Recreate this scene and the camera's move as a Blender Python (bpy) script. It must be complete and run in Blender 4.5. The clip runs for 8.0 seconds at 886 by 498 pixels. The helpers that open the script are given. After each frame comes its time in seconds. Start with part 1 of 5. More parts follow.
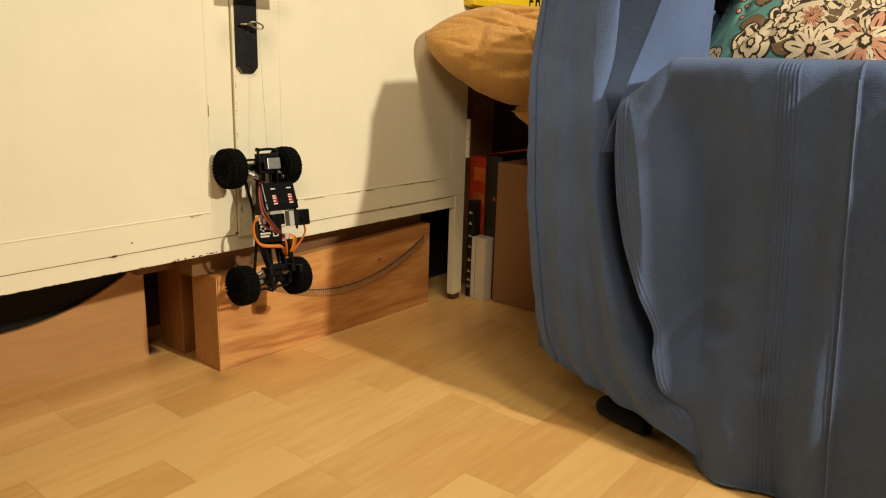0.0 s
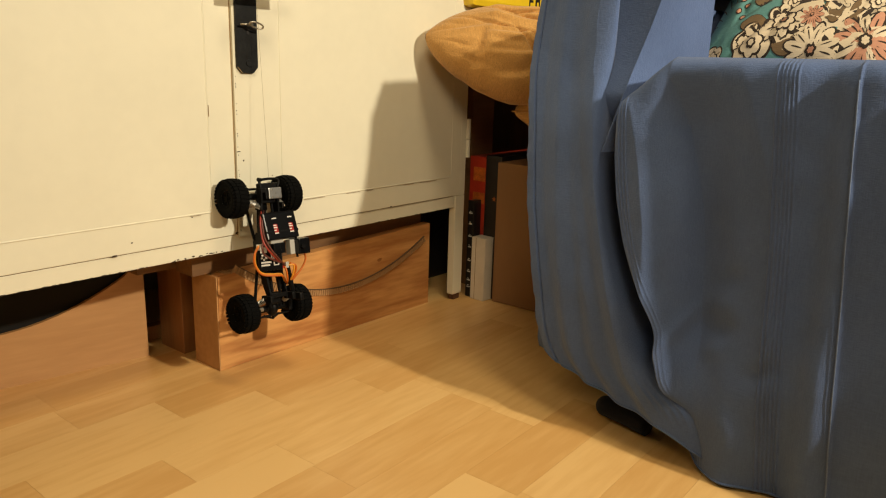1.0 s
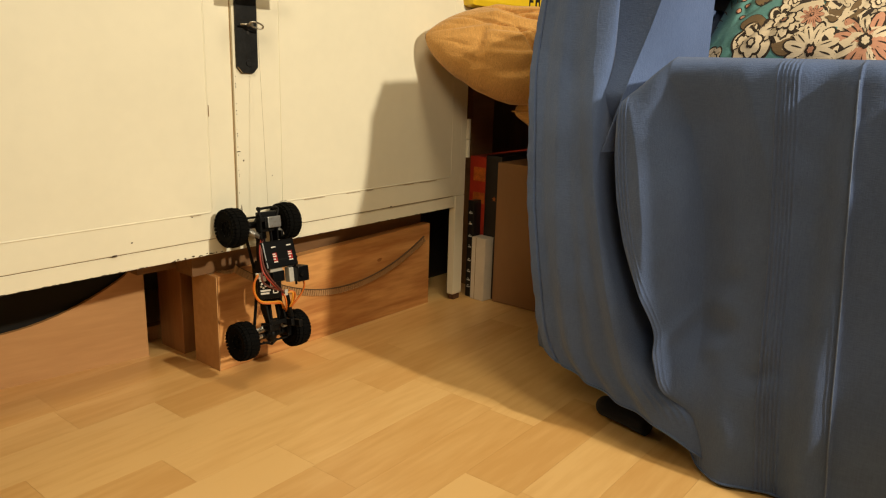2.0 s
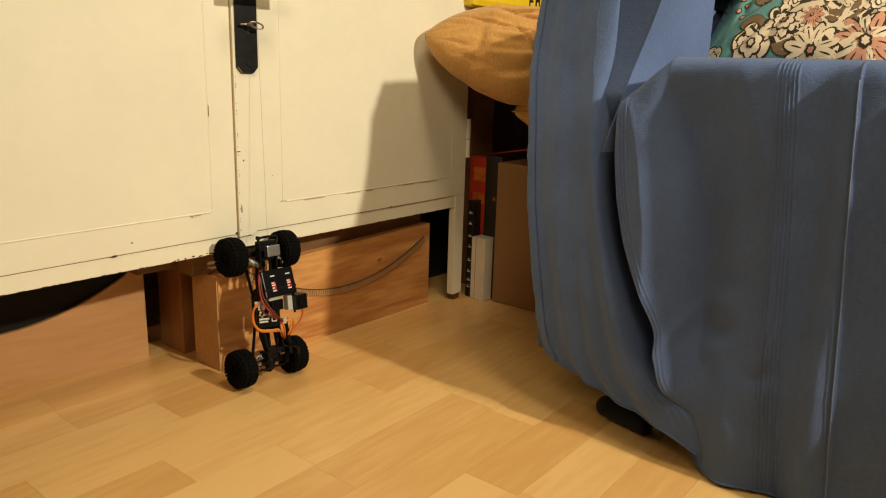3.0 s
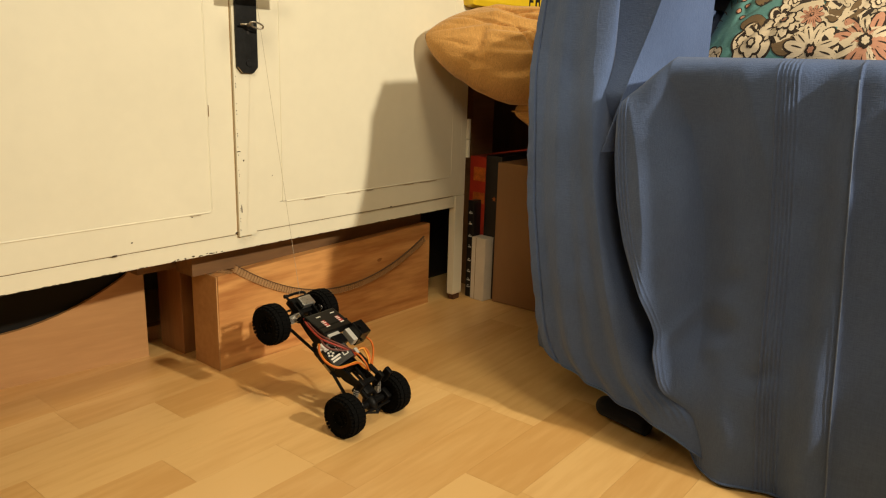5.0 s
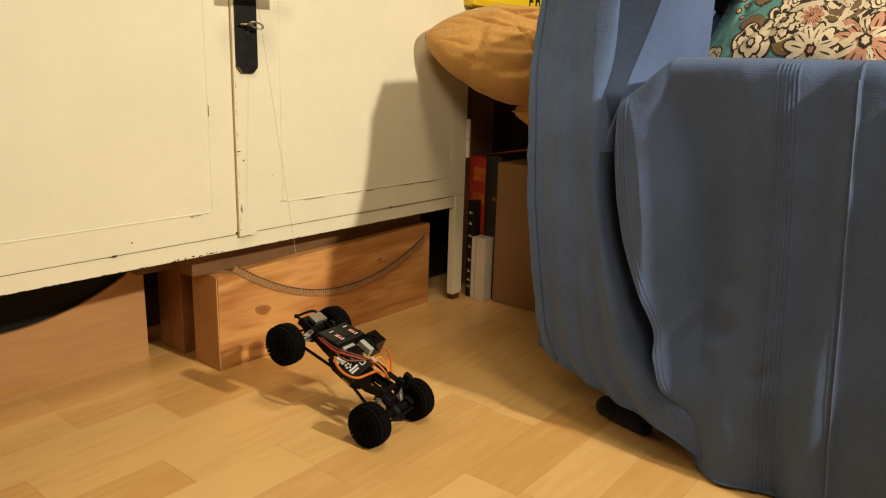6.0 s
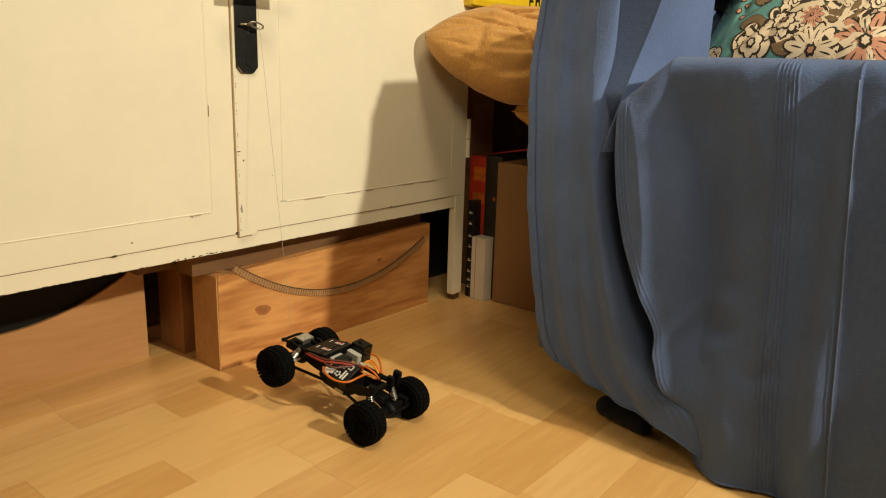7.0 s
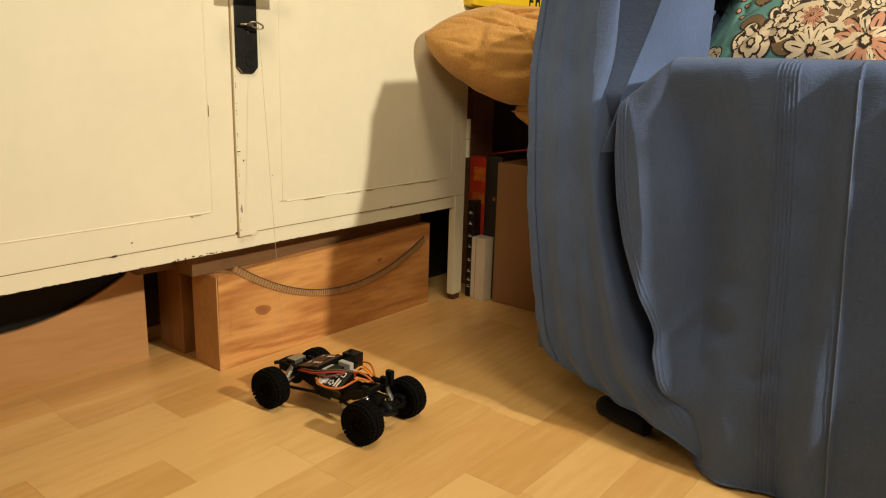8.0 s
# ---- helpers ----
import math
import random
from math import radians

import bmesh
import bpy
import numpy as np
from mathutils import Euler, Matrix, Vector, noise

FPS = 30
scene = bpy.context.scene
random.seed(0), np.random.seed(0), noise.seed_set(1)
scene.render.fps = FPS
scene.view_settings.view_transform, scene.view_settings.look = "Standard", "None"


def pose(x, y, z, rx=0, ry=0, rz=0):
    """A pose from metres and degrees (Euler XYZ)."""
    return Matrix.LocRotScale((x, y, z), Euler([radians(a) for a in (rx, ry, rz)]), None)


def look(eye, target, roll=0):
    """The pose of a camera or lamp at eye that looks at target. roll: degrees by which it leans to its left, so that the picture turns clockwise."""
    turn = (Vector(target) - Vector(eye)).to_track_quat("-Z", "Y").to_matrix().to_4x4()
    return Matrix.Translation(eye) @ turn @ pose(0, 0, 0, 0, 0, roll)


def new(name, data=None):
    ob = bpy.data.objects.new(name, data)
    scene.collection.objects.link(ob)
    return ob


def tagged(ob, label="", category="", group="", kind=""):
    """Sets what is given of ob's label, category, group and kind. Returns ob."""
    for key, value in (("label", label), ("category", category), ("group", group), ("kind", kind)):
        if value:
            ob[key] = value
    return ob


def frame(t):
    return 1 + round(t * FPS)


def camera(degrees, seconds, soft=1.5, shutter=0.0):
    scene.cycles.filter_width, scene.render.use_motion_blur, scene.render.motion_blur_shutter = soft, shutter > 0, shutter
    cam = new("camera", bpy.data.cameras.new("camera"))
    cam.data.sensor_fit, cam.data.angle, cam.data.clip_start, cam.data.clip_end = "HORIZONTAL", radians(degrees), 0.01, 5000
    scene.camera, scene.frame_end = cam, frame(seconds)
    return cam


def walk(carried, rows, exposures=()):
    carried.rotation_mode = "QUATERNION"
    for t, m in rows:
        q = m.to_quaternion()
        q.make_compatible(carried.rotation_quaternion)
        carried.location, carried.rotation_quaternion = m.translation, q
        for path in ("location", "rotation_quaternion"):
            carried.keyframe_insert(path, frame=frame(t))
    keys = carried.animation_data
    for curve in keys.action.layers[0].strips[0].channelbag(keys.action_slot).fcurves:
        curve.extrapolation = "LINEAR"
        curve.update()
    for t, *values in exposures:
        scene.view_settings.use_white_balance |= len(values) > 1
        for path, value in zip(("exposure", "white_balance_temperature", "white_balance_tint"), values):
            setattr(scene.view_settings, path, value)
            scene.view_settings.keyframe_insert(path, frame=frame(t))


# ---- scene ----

# ---------------------------------------------------------------- camera
cam = camera(62.18, 8.0, 1.15, 0.35)
EYE = Vector((0.0, 0.0, 0.458))
YAW, PITCH = radians(40.13), radians(-14.136)
AIM = EYE + Vector((math.cos(YAW) * math.cos(PITCH), math.sin(YAW) * math.cos(PITCH), math.sin(PITCH)))
walk(cam, [(0.0, look(EYE, AIM, 1.73)), (8.0, look(EYE, AIM, 1.73))], exposures=[(0.0, 0.04), (1.5, 0.02), (3.2, 0.0), (8.0, 0.0)])

# ---------------------------------------------------------------- world, lamps and an added fill
world = bpy.data.worlds.new("room_air")
scene.world = world
world.use_nodes = True
world.node_tree.nodes["Background"].inputs[0].default_value = (1.0, 0.72, 0.42, 1)
world.node_tree.nodes["Background"].inputs[1].default_value = 0.02


WARM, AMBER = (1.0, 0.882, 0.655), (1.0, 0.815, 0.525)
LOW_LAMP = (0.81, -1.75, 1.60)
HIGH_LAMP = (0.55, -0.15, 2.25)
# added fill in place of room bounce, brightens the shaded door and corner
FILL_LAMP = (-0.90, -0.90, 1.75)
LAMPS = ((LOW_LAMP, (0.73, 0.50, 0.15), 256, 68, 0.05, WARM), (HIGH_LAMP, (0.80, 0.76, 0.15), 64, 56, 0.24, AMBER), (FILL_LAMP, (0.97, 0.78, 0.50), 88, 38, 0.42, AMBER))
for eye, target, watts, cone, size, tint in LAMPS:
    data = bpy.data.lights.new("lamp_and_fill_light", "SPOT")
    data.energy, data.color, data.shadow_soft_size = watts, tint, size
    data.spot_size, data.spot_blend = radians(cone), 1.0
    new("lamp_and_fill_light", data).matrix_basis = look(eye, target)

# ---------------------------------------------------------------- materials


def mat(name, colour, rough=0.6, metal=0.0, var=0.12, scale=30.0, bump=0.0, bump_scale=200.0, stretch=(1, 1, 1), spots=None, rand=0.0, spec=0.5, sheen=0.0):
    """A surface with two scales of tone, fine relief, and chips or stains where spots = (colour, scale, edge) is given."""
    m = bpy.data.materials.new(name)
    m.use_nodes = True
    nt = m.node_tree
    nd, ln = nt.nodes, nt.links
    b = nd["Principled BSDF"]
    b.inputs["Roughness"].default_value, b.inputs["Metallic"].default_value = rough, metal
    b.inputs["Specular IOR Level"].default_value = spec
    b.inputs["Sheen Weight"].default_value = sheen
    tc, mp = nd.new("ShaderNodeTexCoord"), nd.new("ShaderNodeMapping")
    ln.new(tc.outputs["Object"], mp.inputs[0])
    mp.inputs["Scale"].default_value = stretch
    n1, n2 = nd.new("ShaderNodeTexNoise"), nd.new("ShaderNodeTexNoise")
    n1.inputs["Scale"].default_value, n2.inputs["Scale"].default_value = scale, scale * 7
    n1.inputs["Detail"].default_value = n2.inputs["Detail"].default_value = 4
    ln.new(mp.outputs[0], n1.inputs[0]), ln.new(mp.outputs[0], n2.inputs[0])
    add = nd.new("ShaderNodeMath")
    add.operation = "MULTIPLY_ADD"
    ln.new(n2.outputs[0], add.inputs[0])
    add.inputs[1].default_value = 0.5
    ln.new(n1.outputs[0], add.inputs[2])
    last = add.outputs[0]
    if rand:
        oi = nd.new("ShaderNodeObjectInfo")
        ra = nd.new("ShaderNodeMath")
        ra.operation = "MULTIPLY_ADD"
        ln.new(oi.outputs["Random"], ra.inputs[0])
        ra.inputs[1].default_value = rand
        ln.new(last, ra.inputs[2])
        sub = nd.new("ShaderNodeMath")
        sub.operation = "SUBTRACT"
        ln.new(ra.outputs[0], sub.inputs[0])
        sub.inputs[1].default_value = rand / 2
        last = sub.outputs[0]
    rp = nd.new("ShaderNodeMapRange")
    rp.inputs[1].default_value, rp.inputs[2].default_value = 0.45, 1.05
    rp.inputs[3].default_value, rp.inputs[4].default_value = 1 - var, 1 + var
    rp.clamp = False
    ln.new(last, rp.inputs[0])
    hs = nd.new("ShaderNodeHueSaturation")
    hs.inputs["Color"].default_value = (*colour, 1)
    ln.new(rp.outputs[0], hs.inputs["Value"])
    col = hs.outputs[0]
    if spots:
        n3, st = nd.new("ShaderNodeTexNoise"), nd.new("ShaderNodeMapRange")
        n3.inputs["Scale"].default_value, n3.inputs["Detail"].default_value = spots[1], 5
        ln.new(tc.outputs["Object"], n3.inputs[0])
        st.inputs[1].default_value, st.inputs[2].default_value = spots[2], spots[2] + 0.02
        ln.new(n3.outputs[0], st.inputs[0])
        mx = nd.new("ShaderNodeMix")
        mx.data_type = "RGBA"
        ln.new(st.outputs[0], mx.inputs["Factor"])
        ln.new(col, mx.inputs["A"])
        mx.inputs["B"].default_value = (*spots[0], 1)
        col = mx.outputs["Result"]
    ln.new(col, b.inputs["Base Color"])
    if bump:
        n4, bp = nd.new("ShaderNodeTexNoise"), nd.new("ShaderNodeBump")
        n4.inputs["Scale"].default_value, n4.inputs["Detail"].default_value = bump_scale, 3
        ln.new(mp.outputs[0], n4.inputs[0])
        bp.inputs["Strength"].default_value, bp.inputs["Distance"].default_value = bump, 0.002
        ln.new(n4.outputs[0], bp.inputs["Height"])
        ln.new(bp.outputs[0], b.inputs["Normal"])
    return m


def wood(name, light, dark, axis=0, rough=0.42, ring=9.0, warp=2.2, rand=0.0, coat=0.15, fig=0.22):
    """Wood with long growth figure and fine pores along one axis."""
    m = bpy.data.materials.new(name)
    m.use_nodes = True
    nt = m.node_tree
    nd, ln = nt.nodes, nt.links
    b = nd["Principled BSDF"]
    b.inputs["Coat Weight"].default_value, b.inputs["Coat Roughness"].default_value = coat, 0.3
    tc, mp = nd.new("ShaderNodeTexCoord"), nd.new("ShaderNodeMapping")
    ln.new(tc.outputs["Object"], mp.inputs[0])
    sc = [ring, ring, ring]
    sc[axis] = ring * 0.13
    mp.inputs["Scale"].default_value = sc
    vec = mp.outputs[0]
    oi = nd.new("ShaderNodeObjectInfo")
    if rand:
        off = nd.new("ShaderNodeVectorMath")
        off.operation = "SCALE"
        cmb = nd.new("ShaderNodeCombineXYZ")
        for i in range(3):
            ln.new(oi.outputs["Random"], cmb.inputs[i])
        ln.new(cmb.outputs[0], off.inputs[0])
        off.inputs["Scale"].default_value = 37.0
        plus = nd.new("ShaderNodeVectorMath")
        ln.new(vec, plus.inputs[0]), ln.new(off.outputs[0], plus.inputs[1])
        vec = plus.outputs[0]
    n1 = nd.new("ShaderNodeTexNoise")
    n1.inputs["Scale"].default_value, n1.inputs["Detail"].default_value, n1.inputs["Distortion"].default_value = 1.0, 3, 0.6
    ln.new(vec, n1.inputs[0])
    k = nd.new("ShaderNodeMath")
    k.operation = "MULTIPLY"
    ln.new(n1.outputs[0], k.inputs[0])
    k.inputs[1].default_value = 14 * warp
    sn = nd.new("ShaderNodeMath")
    sn.operation = "SINE"
    ln.new(k.outputs[0], sn.inputs[0])
    n2 = nd.new("ShaderNodeTexNoise")
    n2.inputs["Scale"].default_value, n2.inputs["Detail"].default_value = 14.0, 4
    ln.new(vec, n2.inputs[0])
    mixf = nd.new("ShaderNodeMath")
    mixf.operation = "MULTIPLY_ADD"
    ln.new(sn.outputs[0], mixf.inputs[0])
    mixf.inputs[1].default_value = fig
    ln.new(n2.outputs[0], mixf.inputs[2])
    last = mixf.outputs[0]
    if rand:
        ra = nd.new("ShaderNodeMath")
        ra.operation = "MULTIPLY_ADD"
        ln.new(oi.outputs["Random"], ra.inputs[0])
        ra.inputs[1].default_value = rand
        ln.new(last, ra.inputs[2])
        sb = nd.new("ShaderNodeMath")
        sb.operation = "SUBTRACT"
        ln.new(ra.outputs[0], sb.inputs[0])
        sb.inputs[1].default_value = rand * 0.5
        last = sb.outputs[0]
    cr = nd.new("ShaderNodeValToRGB")
    cr.color_ramp.elements[0].position, cr.color_ramp.elements[1].position = 0.15, 0.85
    cr.color_ramp.elements[0].color, cr.color_ramp.elements[1].color = (*light, 1), (*dark, 1)
    ln.new(last, cr.inputs[0])
    ln.new(cr.outputs[0], b.inputs["Base Color"])
    rg = nd.new("ShaderNodeMapRange")
    rg.inputs[3].default_value, rg.inputs[4].default_value = rough - 0.06, rough + 0.1
    ln.new(n2.outputs[0], rg.inputs[0])
    ln.new(rg.outputs[0], b.inputs["Roughness"])
    bp = nd.new("ShaderNodeBump")
    bp.inputs["Strength"].default_value, bp.inputs["Distance"].default_value = 0.08, 0.001
    ln.new(n2.outputs[0], bp.inputs["Height"])
    ln.new(bp.outputs[0], b.inputs["Normal"])
    return m


def cloth(name, colour, threads=900.0, var=0.12, bump=0.35, sheen=0.25):
    """Woven cloth: crossing threads as relief, slubs in the tone."""
    m = bpy.data.materials.new(name)
    m.use_nodes = True
    nt = m.node_tree
    nd, ln = nt.nodes, nt.links
    b = nd["Principled BSDF"]
    b.inputs["Roughness"].default_value = 0.9
    b.inputs["Specular IOR Level"].default_value = 0.2
    b.inputs["Sheen Weight"].default_value, b.inputs["Sheen Roughness"].default_value = sheen, 0.5
    tc = nd.new("ShaderNodeTexCoord")
    hts = []
    for stretch in ((1, 1, 0.08), (1, 0.08, 1)):
        mp, n = nd.new("ShaderNodeMapping"), nd.new("ShaderNodeTexNoise")
        mp.inputs["Scale"].default_value = stretch
        n.inputs["Scale"].default_value, n.inputs["Detail"].default_value = threads, 2
        ln.new(tc.outputs["Object"], mp.inputs[0]), ln.new(mp.outputs[0], n.inputs[0])
        hts.append(n.outputs[0])
    h = nd.new("ShaderNodeMath")
    ln.new(hts[0], h.inputs[0]), ln.new(hts[1], h.inputs[1])
    n1 = nd.new("ShaderNodeTexNoise")
    n1.inputs["Scale"].default_value, n1.inputs["Detail"].default_value = 14.0, 5
    ln.new(tc.outputs["Object"], n1.inputs[0])
    tone = nd.new("ShaderNodeMath")
    tone.operation = "MULTIPLY_ADD"
    ln.new(h.outputs[0], tone.inputs[0])
    tone.inputs[1].default_value = 0.9
    ln.new(n1.outputs[0], tone.inputs[2])
    rp = nd.new("ShaderNodeMapRange")
    rp.inputs[1].default_value, rp.inputs[2].default_value = 1.05, 1.75
    rp.inputs[3].default_value, rp.inputs[4].default_value = 1 - var, 1 + var
    ln.new(tone.outputs[0], rp.inputs[0])
    hs = nd.new("ShaderNodeHueSaturation")
    hs.inputs["Color"].default_value = (*colour, 1)
    ln.new(rp.outputs[0], hs.inputs["Value"])
    ln.new(hs.outputs[0], b.inputs["Base Color"])
    bp = nd.new("ShaderNodeBump")
    bp.inputs["Strength"].default_value, bp.inputs["Distance"].default_value = bump, 0.0012
    n5, mixh = nd.new("ShaderNodeTexNoise"), nd.new("ShaderNodeMath")
    n5.inputs["Scale"].default_value, n5.inputs["Detail"].default_value, n5.inputs["Distortion"].default_value = 70.0, 4, 0.8
    ln.new(tc.outputs["Object"], n5.inputs[0])
    mixh.operation = "MULTIPLY_ADD"
    ln.new(n5.outputs[0], mixh.inputs[0])
    mixh.inputs[1].default_value = 1.2
    ln.new(h.outputs[0], mixh.inputs[2])
    ln.new(mixh.outputs[0], bp.inputs["Height"])
    ln.new(bp.outputs[0], b.inputs["Normal"])
    return m


M_WALL = mat("wall_plaster", (0.42, 0.41, 0.40), 0.9, var=0.05, scale=6, bump=0.2, bump_scale=120)
M_CEIL = mat("ceiling_plaster", (0.55, 0.53, 0.50), 0.95, var=0.03, scale=6)
M_PAINT = mat("cream_paint", (0.77, 0.73, 0.585), 0.38, var=0.035, scale=9, bump=0.06, bump_scale=60, spec=0.4)
M_CHIP = mat("bare_metal_chip", (0.05, 0.03, 0.018), 0.8, var=0.3, scale=300)
# brown of cracked paint and gap lines, also the painted shade above the rail
M_CRACK_AND_SHADE = mat("paint_crack", (0.30, 0.19, 0.09), 0.85, var=0.3, scale=200)
# near-black that stands for the shade in a hollow
M_HOLLOW_SHADE = mat("hollow_shade", (0.004, 0.0035, 0.003), 0.9, var=0.2, scale=20)
M_STRIP = wood("floor_beech", (0.76, 0.485, 0.195), (0.63, 0.355, 0.12), 0, 0.36, 7.0, 0.8, rand=0.72, coat=0.25)
M_JOINT = mat("floor_joint", (0.52, 0.32, 0.14), 0.8, var=0.1)
M_PINE = wood("pine_board", (0.66, 0.335, 0.115), (0.42, 0.17, 0.048), 0, 0.5, 11.0, 2.6, fig=0.27)
M_PINE_END = wood("pine_end", (0.50, 0.29, 0.13), (0.38, 0.20, 0.085), 2, 0.6, 10.0, 1.0)
M_PINE_PALE = wood("pale_pine", (0.52, 0.280, 0.112), (0.40, 0.200, 0.072), 0, 0.55, 8.0, 0.8)
M_BROWN = wood("brown_wood", (0.20, 0.10, 0.045), (0.13, 0.06, 0.025), 2, 0.5, 12.0, 1.0)
M_POST = wood("reddish_wood", (0.34, 0.150, 0.050), (0.25, 0.100, 0.032), 2, 0.42, 12.0, 1.0)
M_PLANK = wood("old_plank", (0.24, 0.125, 0.05), (0.17, 0.085, 0.034), 0, 0.6, 9.0, 0.9)
M_KNOT_EDGE = mat("knot_edge", (0.36, 0.140, 0.040), 0.55, var=0.15, scale=120)
M_KNOT = mat("knot", (0.30, 0.12, 0.038), 0.55, var=0.2, scale=200)
M_BAND = mat("brown_band", (0.36, 0.205, 0.09), 0.6, var=0.12, scale=80)
M_BANDTOP = mat("band_rim", (0.10, 0.058, 0.03), 0.6, var=0.2, scale=80)
M_PLATE = mat("black_iron", (0.022, 0.022, 0.022), 0.42, 0.6, var=0.35, scale=60, bump=0.15, bump_scale=300)
M_STEEL = mat("worn_steel", (0.42, 0.38, 0.32), 0.35, 0.9, var=0.2, scale=200)
M_BRASS = mat("old_brass", (0.45, 0.33, 0.17), 0.4, 0.8, var=0.2, scale=120)
M_RUST = mat("rusty_iron", (0.13, 0.06, 0.028), 0.85, 0.2, var=0.4, scale=150, bump=0.4, bump_scale=400)
M_BLUE = cloth("blue_cotton", (0.090, 0.139, 0.292), 900, 0.12, 0.38, 0.12)
M_THREAD = cloth("pale_blue_stitch", (0.15, 0.21, 0.37), 900, 0.1, 0.3, 0.2)
M_TAN = cloth("ochre_linen", (0.49, 0.265, 0.080), 520, 0.2, 0.55, 0.2)
M_CARTON = mat("brown_carton", (0.27, 0.145, 0.060), 0.8, var=0.06, scale=20, bump=0.1, bump_scale=150, stretch=(1, 1, 0.2))
M_YELLOW = mat("yellow_plastic", (0.80, 0.56, 0.02), 0.35, var=0.06, scale=15)
M_INK = mat("black_ink", (0.012, 0.011, 0.011), 0.5, var=0.2, scale=60)
M_NAVY = cloth("navy_cloth", (0.006, 0.007, 0.011), 700, 0.2, 0.4, 0.05)
M_BLACKBOOK = mat("black_cover", (0.014, 0.012, 0.012), 0.35, var=0.25, scale=40)
M_WHITEBOOK = mat("white_cover", (0.66, 0.60, 0.50), 0.5, var=0.05, scale=30)
M_RED = mat("red_cover", (0.42, 0.035, 0.015), 0.4, var=0.25, scale=40)
M_ORANGE_IMG = mat("orange_print", (0.50, 0.13, 0.02), 0.4, var=0.5, scale=70)
M_WHITE_INK = mat("white_ink", (0.62, 0.60, 0.56), 0.5, var=0.1, scale=100)
M_RUBBER = mat("black_rubber", (0.0035, 0.0035, 0.0035), 0.85, var=0.25, scale=150, bump=0.2, bump_scale=900, spec=0.06)
M_PLASTIC = mat("black_plastic", (0.003, 0.003, 0.0033), 0.5, var=0.25, scale=150, spec=0.16)
M_RIM = mat("matte_black_rim", (0.003, 0.003, 0.003), 0.8, var=0.2, scale=100, spec=0.06)
M_GLOSS = mat("glossy_black", (0.003, 0.003, 0.0035), 0.3, var=0.2, scale=100, spec=0.25)
M_SILVER = mat("bare_aluminium", (0.55, 0.54, 0.52), 0.34, 0.9, var=0.12, scale=250)
M_GREY = mat("grey_plastic", (0.42, 0.41, 0.38), 0.4, var=0.08, scale=200)
M_LABELRED = mat("red_label", (0.33, 0.022, 0.018), 0.35, var=0.12, scale=300)
M_REDPLUG = mat("red_plastic_plug", (0.52, 0.030, 0.018), 0.35, var=0.1, scale=300)
M_WIRE_O = mat("orange_wire", (0.54, 0.125, 0.010), 0.4, var=0.1, scale=200)
M_WIRE_Y = mat("yellow_wire", (0.68, 0.27, 0.022), 0.4, var=0.1, scale=200)
M_WIRE_R = mat("red_wire", (0.30, 0.028, 0.014), 0.4, var=0.1, scale=200)
M_WIRE_B = mat("brown_wire", (0.10, 0.025, 0.016), 0.45, var=0.1, scale=200)
M_CORD = mat("grey_cord", (0.42, 0.36, 0.27), 0.8, var=0.2, scale=400)
M_SHADE = mat("lamp_shade", (0.7, 0.6, 0.45), 0.8, var=0.05, scale=20)

# ---------------------------------------------------------------- mesh helpers


def link(name, bm, material, smooth=False):
    me = bpy.data.meshes.new(name)
    bm.normal_update()
    bm.to_mesh(me)
    bm.free()
    for m in (material if isinstance(material, (list, tuple)) else [material]):
        me.materials.append(m)
    if smooth:
        me.polygons.foreach_set("use_smooth", [True] * len(me.polygons))
    return new(name, me)


def part(name, bm, material, parent=None, label="", smooth=False, at=None):
    """One mesh object under a thing or a part. Its mesh is written in the thing's space, or at the pose given."""
    ob = link(name, bm, material, smooth)
    if parent is not None:
        ob.parent = parent
    if at is not None:
        ob.matrix_basis = at
    if label:
        tagged(ob, label)
    return ob


def block(lo, hi, bevel=0.0, bm=None, at=None):
    bm = bm or bmesh.new()
    made = bmesh.ops.create_cube(bm, size=1.0)["verts"]
    c = [(a + b) / 2 for a, b in zip(lo, hi)]
    d = [abs(b - a) for a, b in zip(lo, hi)]
    bmesh.ops.transform(bm, matrix=Matrix.Translation(c) @ Matrix.Diagonal((*d, 1)), verts=made)
    if bevel:
        edges = list({e for v in made for e in v.link_edges})
        out = bmesh.ops.bevel(bm, geom=edges, offset=bevel, segments=2, profile=0.6, affect="EDGES")
        made = list({v for f in out["faces"] for v in f.verts} | {v for v in made if v.is_valid})
    if at is not None:
        bmesh.ops.transform(bm, matrix=at, verts=made)
    return bm


